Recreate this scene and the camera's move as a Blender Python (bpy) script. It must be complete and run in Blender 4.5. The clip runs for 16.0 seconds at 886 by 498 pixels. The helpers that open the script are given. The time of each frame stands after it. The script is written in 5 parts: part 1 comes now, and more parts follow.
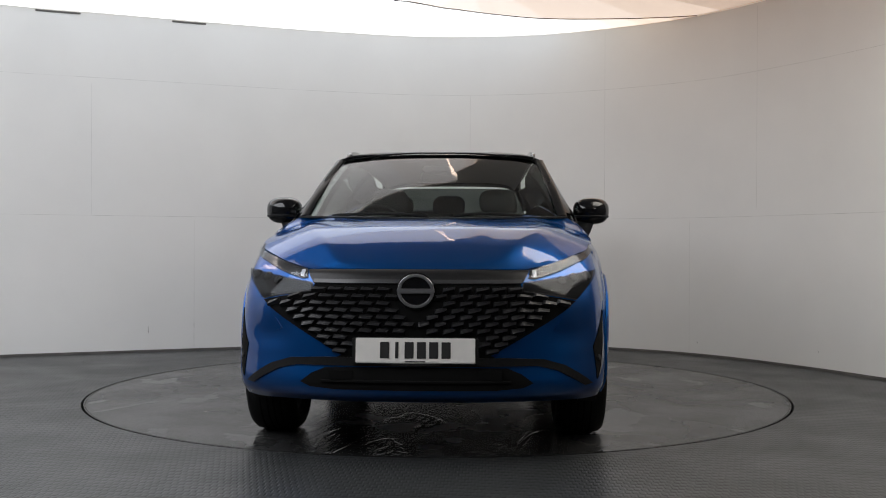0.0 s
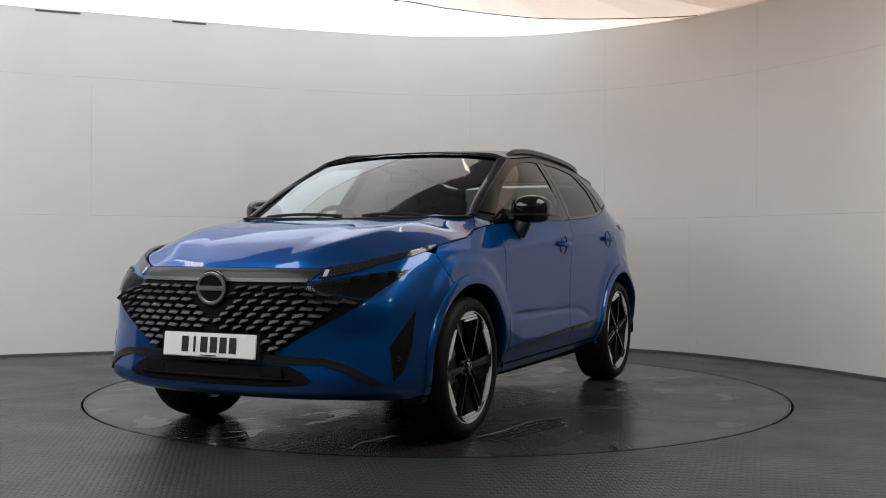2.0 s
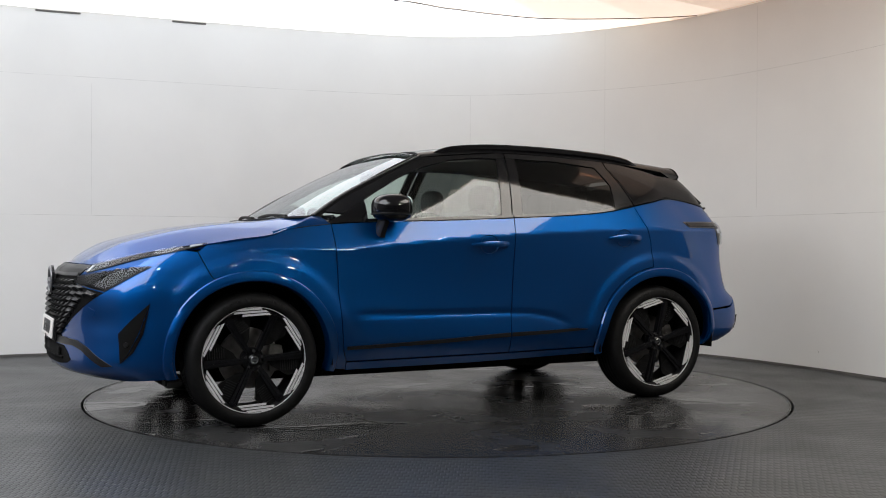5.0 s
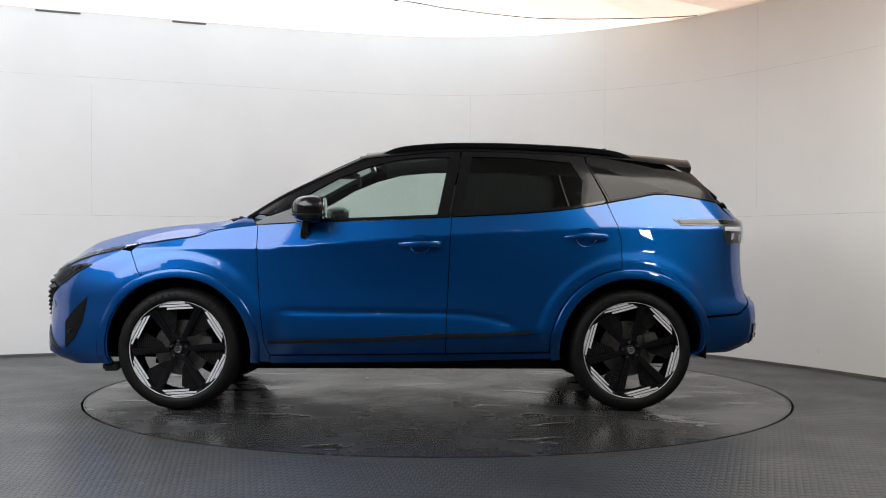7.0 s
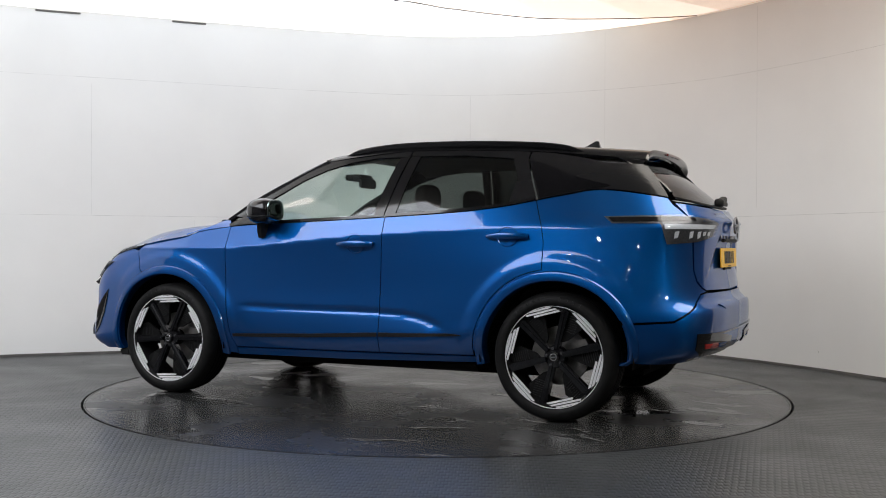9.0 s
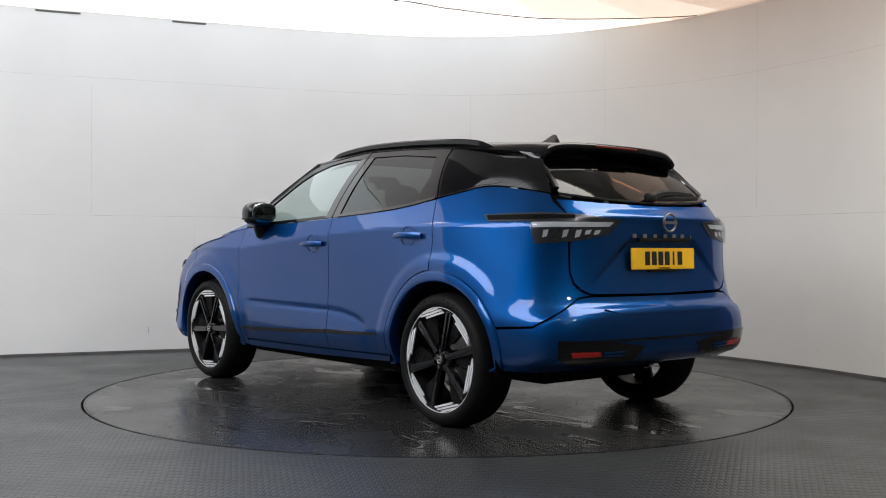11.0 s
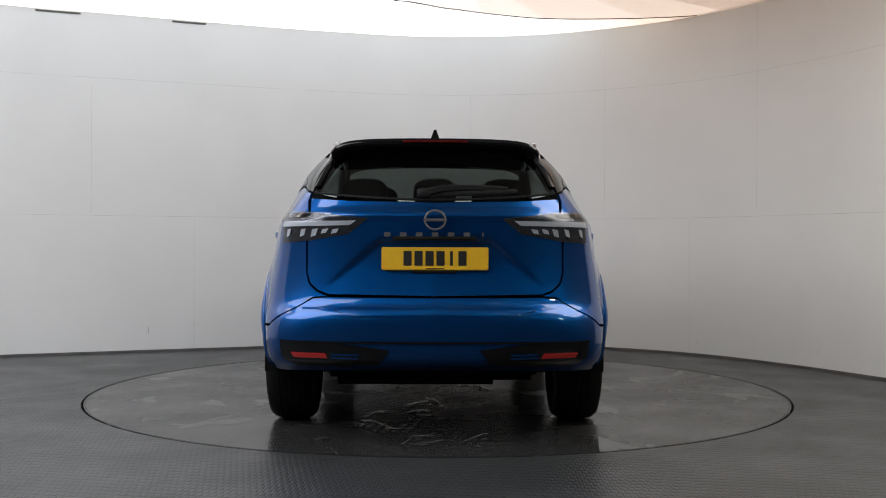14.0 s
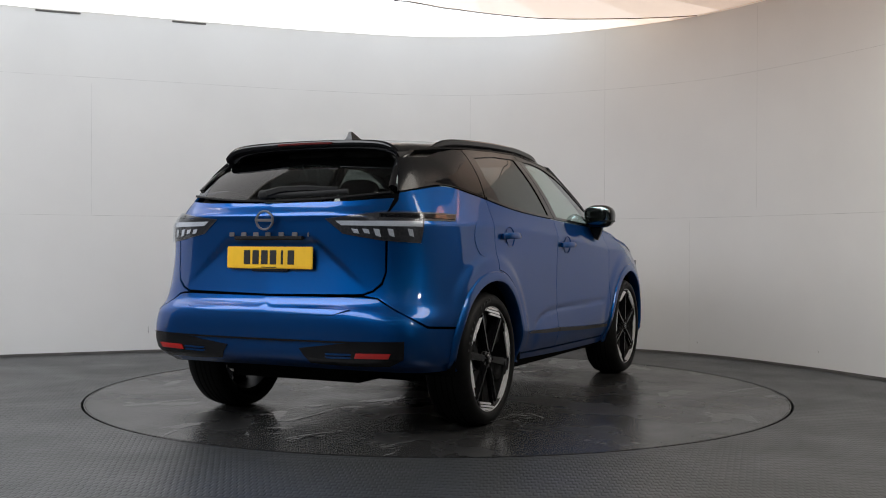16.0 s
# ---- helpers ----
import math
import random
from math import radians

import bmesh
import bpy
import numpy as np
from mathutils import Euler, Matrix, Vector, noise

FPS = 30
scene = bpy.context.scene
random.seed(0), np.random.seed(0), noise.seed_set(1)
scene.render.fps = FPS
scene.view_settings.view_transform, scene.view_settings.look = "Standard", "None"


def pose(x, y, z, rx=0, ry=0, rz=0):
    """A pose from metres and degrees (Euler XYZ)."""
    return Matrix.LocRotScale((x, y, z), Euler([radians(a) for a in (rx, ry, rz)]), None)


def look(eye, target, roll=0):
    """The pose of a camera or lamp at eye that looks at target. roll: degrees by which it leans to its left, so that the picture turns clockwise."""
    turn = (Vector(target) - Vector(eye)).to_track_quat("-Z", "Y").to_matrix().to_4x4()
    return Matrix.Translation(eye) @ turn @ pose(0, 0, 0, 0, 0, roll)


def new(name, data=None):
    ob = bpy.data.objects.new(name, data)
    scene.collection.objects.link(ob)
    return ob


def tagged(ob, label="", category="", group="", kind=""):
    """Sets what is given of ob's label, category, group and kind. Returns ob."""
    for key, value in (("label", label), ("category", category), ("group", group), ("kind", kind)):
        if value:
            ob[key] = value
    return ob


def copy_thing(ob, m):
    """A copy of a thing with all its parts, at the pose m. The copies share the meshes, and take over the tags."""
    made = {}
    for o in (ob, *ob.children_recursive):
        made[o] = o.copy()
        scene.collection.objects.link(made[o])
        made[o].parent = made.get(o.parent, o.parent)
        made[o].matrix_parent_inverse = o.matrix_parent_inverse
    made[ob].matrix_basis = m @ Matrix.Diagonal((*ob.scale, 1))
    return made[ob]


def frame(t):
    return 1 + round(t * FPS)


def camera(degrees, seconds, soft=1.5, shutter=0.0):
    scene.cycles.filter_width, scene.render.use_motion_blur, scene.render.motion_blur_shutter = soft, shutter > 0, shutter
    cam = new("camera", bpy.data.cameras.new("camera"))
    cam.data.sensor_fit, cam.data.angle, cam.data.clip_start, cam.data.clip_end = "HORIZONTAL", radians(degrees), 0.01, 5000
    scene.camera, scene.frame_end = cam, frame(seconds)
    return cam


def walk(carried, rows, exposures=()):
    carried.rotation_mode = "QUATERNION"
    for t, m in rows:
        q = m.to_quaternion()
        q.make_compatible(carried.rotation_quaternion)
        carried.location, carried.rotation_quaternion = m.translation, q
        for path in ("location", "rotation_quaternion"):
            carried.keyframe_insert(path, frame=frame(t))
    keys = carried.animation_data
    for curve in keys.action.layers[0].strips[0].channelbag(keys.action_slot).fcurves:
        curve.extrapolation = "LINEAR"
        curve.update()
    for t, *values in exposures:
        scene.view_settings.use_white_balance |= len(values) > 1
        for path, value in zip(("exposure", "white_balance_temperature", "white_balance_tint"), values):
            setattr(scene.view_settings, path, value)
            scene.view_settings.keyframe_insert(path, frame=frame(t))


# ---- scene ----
# camera: a tripod at the edge of the turntable bay, one metre high
cam = camera(46.02, 16.0, soft=1.0)
EYE = (0.0, -7.054, 0.971)
VIEW = look(EYE, (0.0306, 0.0, 0.9506), 0.21)
walk(cam, [(0.0, VIEW), (16.0, VIEW)],
     exposures=[(0.0, -0.05), (1.5, -0.05), (2.5, -0.03), (3.5, 0.1), (4.2, 0.2), (6.3, 0.4), (7.0, 0.43), (8.0, 0.43), (9.2, 0.4),
                (11.3, 0.27), (12.5, 0.17), (14.0, 0.03), (16.0, 0.03)])

# world: a faint neutral glow only, the bay is closed
world = bpy.data.worlds.new("world")
scene.world = world
world.use_nodes = True
world.node_tree.nodes["Background"].inputs[0].default_value = (0.5, 0.52, 0.55, 1)
world.node_tree.nodes["Background"].inputs[1].default_value = 0.05


# ---- materials ----
def mat(name, color, rough=0.5, metal=0.0, coat=0.0, vary=0.0, scale=20.0, bump=0.0, bump_scale=80.0, emit=0.0, spec=0.5, rough_vary=0.0):
    m = bpy.data.materials.new(name)
    m.use_nodes = True
    nt = m.node_tree
    b = nt.nodes["Principled BSDF"]
    b.inputs["Base Color"].default_value = (*color, 1)
    b.inputs["Roughness"].default_value = rough
    b.inputs["Metallic"].default_value = metal
    b.inputs["Coat Weight"].default_value = coat
    b.inputs["Coat Roughness"].default_value = 0.03
    b.inputs["Specular IOR Level"].default_value = spec
    if emit:
        b.inputs["Emission Color"].default_value = (*color, 1)
        b.inputs["Emission Strength"].default_value = emit
    tc = nt.nodes.new("ShaderNodeTexCoord")
    if vary or rough_vary:
        n = nt.nodes.new("ShaderNodeTexNoise")
        n.inputs["Scale"].default_value = scale
        n.inputs["Detail"].default_value = 6
        nt.links.new(tc.outputs["Object"], n.inputs["Vector"])
        if vary:
            r = nt.nodes.new("ShaderNodeValToRGB")
            r.color_ramp.elements[0].position, r.color_ramp.elements[1].position = 0.3, 0.7
            r.color_ramp.elements[0].color = (*[c * (1 - vary) for c in color], 1)
            r.color_ramp.elements[1].color = (*[min(1, c * (1 + vary)) for c in color], 1)
            nt.links.new(n.outputs["Fac"], r.inputs["Fac"])
            nt.links.new(r.outputs["Color"], b.inputs["Base Color"])
        if rough_vary:
            mr = nt.nodes.new("ShaderNodeMapRange")
            mr.inputs["To Min"].default_value, mr.inputs["To Max"].default_value = rough - rough_vary, rough + rough_vary
            mr.inputs["From Min"].default_value, mr.inputs["From Max"].default_value = 0.3, 0.7
            nt.links.new(n.outputs["Fac"], mr.inputs["Value"])
            nt.links.new(mr.outputs["Result"], b.inputs["Roughness"])
    if bump:
        n2 = nt.nodes.new("ShaderNodeTexNoise")
        n2.inputs["Scale"].default_value = bump_scale
        n2.inputs["Detail"].default_value = 4
        bp = nt.nodes.new("ShaderNodeBump")
        bp.inputs["Strength"].default_value = bump
        bp.inputs["Distance"].default_value = 0.002
        nt.links.new(tc.outputs["Object"], n2.inputs["Vector"])
        nt.links.new(n2.outputs["Fac"], bp.inputs["Height"])
        nt.links.new(bp.outputs["Normal"], b.inputs["Normal"])
    return m


def glass_mat(name, tint, dark, gloss=0.09, power=4.0):
    """Thin pane: tinted transparency under a clear gloss that grows towards grazing angles."""
    m = bpy.data.materials.new(name)
    m.use_nodes = True
    nt = m.node_tree
    nt.nodes.clear()
    out = nt.nodes.new("ShaderNodeOutputMaterial")
    mix = nt.nodes.new("ShaderNodeMixShader")
    tr = nt.nodes.new("ShaderNodeBsdfTransparent")
    gl = nt.nodes.new("ShaderNodeBsdfGlossy")
    lw = nt.nodes.new("ShaderNodeLayerWeight")
    pw = nt.nodes.new("ShaderNodeMath")
    pw.operation = "POWER"
    pw.inputs[1].default_value = power
    mr = nt.nodes.new("ShaderNodeMapRange")
    mr.inputs["To Min"].default_value, mr.inputs["To Max"].default_value = gloss, 0.95
    tr.inputs["Color"].default_value = (*[c * dark for c in tint], 1)
    gl.inputs["Roughness"].default_value = 0.015
    gl.inputs["Color"].default_value = (0.95, 0.97, 1, 1)
    nt.links.new(lw.outputs["Facing"], pw.inputs[0])
    nt.links.new(pw.outputs[0], mr.inputs["Value"])
    nt.links.new(mr.outputs["Result"], mix.inputs["Fac"])
    nt.links.new(tr.outputs["BSDF"], mix.inputs[1])
    nt.links.new(gl.outputs["BSDF"], mix.inputs[2])
    nt.links.new(mix.outputs["Shader"], out.inputs["Surface"])
    return m


def paint_mat(name, color):
    """Metallic lacquer: fine flake sparkle under a clear coat."""
    m = mat(name, color, rough=0.42, metal=0.88, coat=1.0)
    nt = m.node_tree
    b = nt.nodes["Principled BSDF"]
    b.inputs["Coat IOR"].default_value = 1.5
    b.inputs["Coat Roughness"].default_value = 0.006
    b.inputs["Specular Tint"].default_value = (0.10, 0.50, 1.0, 1)
    tc = nt.nodes["Texture Coordinate"]
    v = nt.nodes.new("ShaderNodeTexVoronoi")
    v.inputs["Scale"].default_value = 900
    r = nt.nodes.new("ShaderNodeMapRange")
    r.inputs["To Min"].default_value, r.inputs["To Max"].default_value = 0.36, 0.46
    nt.links.new(tc.outputs["Object"], v.inputs["Vector"])
    nt.links.new(v.outputs["Distance"], r.inputs["Value"])
    nt.links.new(r.outputs["Result"], b.inputs["Roughness"])
    return m


def ribbed_mat(name, color, rough, cell, depth, wet, ripple=0.25, puddle=0.0):
    """Dark vinyl with rows of small raised bars and scuffs; wet: how far glossy patches go; puddle: how much lies under a wet film."""
    m = mat(name, color, rough=rough, spec=0.4)
    nt = m.node_tree
    b = nt.nodes["Principled BSDF"]
    tc = nt.nodes["Texture Coordinate"]
    mp = nt.nodes.new("ShaderNodeMapping")
    mp.inputs["Rotation"].default_value = (0, 0, 0.10)
    mp.inputs["Scale"].default_value = (1 / cell, 1 / (cell * 2.0), 1)
    br = nt.nodes.new("ShaderNodeTexBrick")
    br.inputs["Scale"].default_value = 1.0
    br.inputs["Mortar Size"].default_value = 0.2
    br.inputs["Mortar Smooth"].default_value = 0.6
    br.inputs["Brick Width"].default_value = 1.0
    br.inputs["Row Height"].default_value = 1.0
    nt.links.new(tc.outputs["Object"], mp.inputs["Vector"])
    nt.links.new(mp.outputs["Vector"], br.inputs["Vector"])
    big = nt.nodes.new("ShaderNodeTexNoise")
    big.inputs["Scale"].default_value, big.inputs["Detail"].default_value = 1.6, 8
    fine = nt.nodes.new("ShaderNodeTexNoise")
    fine.inputs["Scale"].default_value, fine.inputs["Detail"].default_value = 11, 6
    for n in (big, fine):
        nt.links.new(tc.outputs["Object"], n.inputs["Vector"])
    bp = nt.nodes.new("ShaderNodeBump")
    bp.inputs["Strength"].default_value, bp.inputs["Distance"].default_value = 0.55, depth
    bp.invert = True
    nt.links.new(br.outputs["Fac"], bp.inputs["Height"])
    bp2 = nt.nodes.new("ShaderNodeBump")
    bp2.inputs["Strength"].default_value, bp2.inputs["Distance"].default_value = ripple, 0.006
    nt.links.new(fine.outputs["Fac"], bp2.inputs["Height"])
    nt.links.new(bp.outputs["Normal"], bp2.inputs["Normal"])
    nt.links.new(bp2.outputs["Normal"], b.inputs["Normal"])
    mr = nt.nodes.new("ShaderNodeMapRange")
    mr.inputs["From Min"].default_value, mr.inputs["From Max"].default_value = 0.35, 0.65
    mr.inputs["To Min"].default_value, mr.inputs["To Max"].default_value = rough + 0.07, rough - wet
    nt.links.new(big.outputs["Fac"], mr.inputs["Value"])
    nt.links.new(mr.outputs["Result"], b.inputs["Roughness"])
    if puddle:
        stretch = nt.nodes.new("ShaderNodeMapping")
        stretch.inputs["Scale"].default_value = (1.0, 2.2, 1)
        film = nt.nodes.new("ShaderNodeTexNoise")
        film.inputs["Scale"].default_value, film.inputs["Detail"].default_value, film.inputs["Distortion"].default_value = 1.3, 5, 0.8
        cut = nt.nodes.new("ShaderNodeMapRange")
        cut.inputs["From Min"].default_value, cut.inputs["From Max"].default_value = 0.66 - puddle, 0.685 - puddle
        mixer = nt.nodes.new("ShaderNodeMix")
        mixer.inputs[3].default_value = 0.05
        lift = nt.nodes.new("ShaderNodeBump")
        lift.inputs["Strength"].default_value, lift.inputs["Distance"].default_value = 0.5, 0.004
        nt.links.new(tc.outputs["Object"], stretch.inputs["Vector"])
        nt.links.new(stretch.outputs["Vector"], film.inputs["Vector"])
        nt.links.new(film.outputs["Fac"], cut.inputs["Value"])
        nt.links.new(cut.outputs["Result"], mixer.inputs[0])
        nt.links.new(mr.outputs["Result"], mixer.inputs[2])
        nt.links.new(mixer.outputs[0], b.inputs["Roughness"])
        nt.links.new(cut.outputs["Result"], lift.inputs["Height"])
        nt.links.new(bp2.outputs["Normal"], lift.inputs["Normal"])
        nt.links.new(lift.outputs["Normal"], b.inputs["Normal"])
    ramp = nt.nodes.new("ShaderNodeValToRGB")
    ramp.color_ramp.elements[0].position, ramp.color_ramp.elements[1].position = 0.3, 0.72
    ramp.color_ramp.elements[0].color = (*[c * 0.8 for c in color], 1)
    ramp.color_ramp.elements[1].color = (*[c * 1.25 for c in color], 1)
    nt.links.new(fine.outputs["Fac"], ramp.inputs["Fac"])
    nt.links.new(ramp.outputs["Color"], b.inputs["Base Color"])
    return m


PAINT = paint_mat("blue_paint", (0.0006, 0.064, 0.250))
BLACK = mat("gloss_black", (0.005, 0.005, 0.006), rough=0.12, coat=0.6, spec=0.2)
ROOFBLACK = mat("black_paint", (0.009, 0.009, 0.010), rough=0.25, metal=0.0, coat=0.15, spec=0.2)
SATIN = mat("satin_black", (0.010, 0.010, 0.0105), rough=0.36, vary=0.2, scale=60, spec=0.22)
PLASTIC = mat("black_plastic", (0.012, 0.012, 0.012), rough=0.55, vary=0.2, scale=60, bump=0.2, bump_scale=500, spec=0.2)
RUBBER = mat("tyre_rubber", (0.007, 0.007, 0.007), rough=0.55, vary=0.25, scale=25, bump=0.15, bump_scale=150, spec=0.12)
LINER = mat("liner_felt", (0.005, 0.005, 0.005), rough=0.9, spec=0.1)
TRIM = mat("seat_cloth", (0.03, 0.028, 0.026), rough=0.75, vary=0.25, scale=40, bump=0.3, bump_scale=300)
CHROME = mat("satin_chrome", (0.55, 0.56, 0.58), rough=0.18, metal=1.0)
DARKCHROME = mat("dark_chrome", (0.13, 0.13, 0.135), rough=0.24, metal=0.9)
DARKGLASS = mat("dark_glass", (0.004, 0.004, 0.005), rough=0.06, spec=0.22)
VANE = mat("vane_black", (0.005, 0.005, 0.005), rough=0.5, spec=0.12)
ALLOY = mat("machined_alloy", (0.86, 0.86, 0.87), rough=0.35, metal=0.45, vary=0.08, scale=120)
STEEL = mat("brake_steel", (0.24, 0.23, 0.22), rough=0.35, metal=0.9, vary=0.25, scale=30)
GLASS = glass_mat("clear_glass", (0.86, 0.97, 0.93), 0.9, 0.06)
PRIVACY = glass_mat("privacy_glass", (0.85, 0.95, 0.92), 0.13, 0.045, 5.0)
SMOKE = glass_mat("smoked_lens", (0.9, 0.92, 0.95), 0.35, 0.02, 10.0)
LENS = glass_mat("clear_lens", (0.95, 0.97, 1.0), 0.8, 0.035, 6.0)
RED = mat("red_reflector", (0.42, 0.012, 0.01), rough=0.22, coat=1.0)
WHITEBAR = mat("white_lens", (0.7, 0.72, 0.75), rough=0.2, coat=1.0)
LAMPIN = mat("lamp_reflector", (0.03, 0.03, 0.032), rough=0.25, metal=0.4)
LAMPDARK = mat("lamp_dark", (0.025, 0.025, 0.026), rough=0.45, metal=0.3)
TAILIN = mat("tail_reflector", (0.09, 0.09, 0.095), rough=0.3, metal=0.7, vary=0.3, scale=90)
DARKRED = mat("dark_red_lens", (0.10, 0.006, 0.006), rough=0.2, coat=0.5)
PLATEW = mat("plate_white", (0.70, 0.68, 0.65), rough=0.4, vary=0.03)
PLATEY = mat("plate_yellow", (0.80, 0.47, 0.02), rough=0.4, vary=0.04)
INK = mat("plate_ink", (0.01, 0.01, 0.01), rough=0.5)
MIRROR = mat("mirror_silver", (0.40, 0.48, 0.48), rough=0.02, metal=1.0)
EXHAUST = mat("exhaust_metal", (0.25, 0.24, 0.23), rough=0.4, metal=0.9, vary=0.3)

FLOORMAT = ribbed_mat("ribbed_floor", (0.028, 0.030, 0.031), 0.34, 0.028, 0.004, 0.06)
DISCMAT = ribbed_mat("turntable_vinyl", (0.024, 0.024, 0.024), 0.25, 0.028, 0.0004, 0.08, 0.05, 0.06)


# ---- mesh helpers ----
def obj(name, bm, material, parent=None, label="", smooth=True):
    me = bpy.data.meshes.new(name)
    bm.to_mesh(me)
    bm.free()
    for f in me.polygons:
        f.use_smooth = smooth
    me.materials.append(material)
    ob = new(name, me)
    if parent is not None:
        ob.parent = parent
    if label:
        ob["label"] = label
    return ob


def part(name, bm, material, parent, label="", smooth=True, sharp=35):
    ob = obj(name, bm, material, parent, label, smooth)
    if smooth and sharp:
        ob.data.set_sharp_from_angle(angle=radians(sharp))
    return ob


def box(bm, cx, cy, cz, sx, sy, sz, bevel=0.0, m=None):
    r = bmesh.ops.create_cube(bm, size=1, matrix=(m or Matrix()) @ Matrix.Translation((cx, cy, cz)) @ Matrix.Diagonal((sx, sy, sz, 1)))
    if bevel:
        es = list({e for v in r["verts"] for e in v.link_edges})
        bmesh.ops.bevel(bm, geom=es, offset=bevel, segments=2, affect="EDGES", clamp_overlap=True)
    return bm


def cyl(bm, m, r1, r2, depth, seg=32, caps=True):
    bmesh.ops.create_cone(bm, cap_ends=caps, segments=seg, radius1=r1, radius2=r2, depth=depth, matrix=m)
    return bm


def sweep(bm, path, w, h, up=Vector((0, 0, 1)), closed=False, taper=None):
    """A bar of section w by h along a path of points."""
    path = [Vector(p) for p in path]
    n = len(path)
    rings = []
    for i, p in enumerate(path):
        a = path[i - 1] if (i > 0 or closed) else p
        b = path[(i + 1) % n] if (i < n - 1 or closed) else p
        d = (b - a).normalized()
        s = d.cross(up).normalized()
        u = s.cross(d).normalized()
        k = taper(i / (n - 1)) if taper else 1.0
        rings.append([bm.verts.new(p + s * x * w * k / 2 + u * y * h * k / 2) for x, y in
                      ((-1, -0.6), (-0.6, -1), (0.6, -1), (1, -0.6), (1, 0.6), (0.6, 1), (-0.6, 1), (-1, 0.6))])
    m = n if closed else n - 1
    for i in range(m):
        A, B = rings[i], rings[(i + 1) % n]
        for j in range(8):
            bm.faces.new((A[j], A[(j + 1) % 8], B[(j + 1) % 8], B[j]))
    if not closed:
        bm.faces.new(rings[0][::-1])
        bm.faces.new(rings[-1])
    bmesh.ops.recalc_face_normals(bm, faces=bm.faces[:])
    return bm


def blob(bm, centre, size, power=2.6, cut=None, seg=28):
    """A rounded box: superellipsoid of the given half sizes."""
    vs = bmesh.ops.create_uvsphere(bm, u_segments=seg, v_segments=seg // 2, radius=1)["verts"]
    for v in vs:
        d = v.co.normalized()
        k = (abs(d.x) ** power + abs(d.y) ** power + abs(d.z) ** power) ** (-1 / power)
        v.co = Vector((d.x * k * size[0], d.y * k * size[1], d.z * k * size[2])) + Vector(centre)
    return bm


def smooth_line(pts, n):
    """n points along a Catmull-Rom curve through pts (numpy, any dimension), even in the given knots."""
    P = np.asarray(pts, float)
    k = np.linspace(0, len(P) - 1, n)
    i = np.clip(k.astype(int), 0, len(P) - 2)
    t = (k - i)[:, None]
    p0 = P[np.maximum(i - 1, 0)]
    p1, p2 = P[i], P[i + 1]
    p3 = P[np.minimum(i + 2, len(P) - 1)]
    first, last = (i == 0)[:, None], (i == len(P) - 2)[:, None]
    p0 = np.where(first, 2 * p1 - p2, p0)
    p3 = np.where(last, 2 * p2 - p1, p3)
    return 0.5 * (2 * p1 + (p2 - p0) * t + (2 * p0 - 5 * p1 + 4 * p2 - p3) * t ** 2 + (3 * p1 - p0 - 3 * p2 + p3) * t ** 3)


# ---- the bay: floor, curved wall, ceiling ----
RING = 2.272
WALL_TOP = 3.04
CEIL = 3.04
wall_knots = [(3.50, -0.35), (3.42, 0.0), (3.34, 0.3), (3.25, 0.57), (2.86, 1.40), (2.37, 2.17), (1.72, 2.72), (0.9, 3.12), (-0.1, 3.22),
              (-1.1, 2.98), (-1.97, 2.66), (-2.9, 2.28), (-3.77, 1.92), (-4.6, 1.42), (-5.2, 0.75), (-5.5, -0.2), (-5.6, -1.2)]
WALL = smooth_line(wall_knots, 161)


def ring_sheet(name, r0, r1, z, material, label, drop=0.0, seg=180):
    bm = bmesh.new()
    rows = [(r0, z - drop), (r0, z), (r1, z)] if drop else [(r0, z), (r1, z)]
    loops = [[bm.verts.new((r * math.cos(2 * math.pi * i / seg), r * math.sin(2 * math.pi * i / seg), h)) for i in range(seg)] for r, h in rows]
    for A, B in zip(loops, loops[1:]):
        for i in range(seg):
            bm.faces.new((A[i], B[i], B[(i + 1) % seg], A[(i + 1) % seg]))
    return tagged(obj(name, bm, material, smooth=False), label, kind="structure")


ring_sheet("floor", RING + 0.011, 14.0, 0.0, FLOORMAT, "dark grey ribbed vinyl studio floor with scuffs", 0.05)
bm = bmesh.new()
cyl(bm, pose(0, 0, -0.06), RING + 0.05, RING + 0.05, 0.02, 96)
tagged(obj("turntable_pit", bm, LINER, smooth=False), "black gap round the sunken turntable", kind="structure")

bm = bmesh.new()
cyl(bm, pose(0, 0, -0.02), RING - 0.004, RING - 0.004, 0.04, 180)
turntable = tagged(obj("turntable", bm, DISCMAT, smooth=False), "dark grey round turntable flush with the floor", "turntable")
bm = bmesh.new()
for i in range(180):
    a, b = 2 * math.pi * i / 180, 2 * math.pi * (i + 1) / 180
    q = [bm.verts.new((r * math.cos(t), r * math.sin(t), z)) for r, t, z in ((RING - .014, a, .0008), (RING - .004, a, -.002), (RING - .004, b, -.002), (RING - .014, b, .0008))]
    bm.faces.new(q)
bmesh.ops.remove_doubles(bm, verts=bm.verts[:], dist=1e-5)
obj("edge_ring", bm, RUBBER, turntable, "worn black edge strip")

WALLMAT = mat("wall_white", (0.775, 0.775, 0.765), rough=0.55, vary=0.03, scale=1.2, bump=0.08, bump_scale=14)
WALLDARK = mat("wall_grey", (0.07, 0.068, 0.066), rough=0.7, vary=0.1, scale=2)
CEILMAT = mat("ceiling_plaster", (0.84, 0.78, 0.71), rough=0.6, vary=0.04, scale=2)


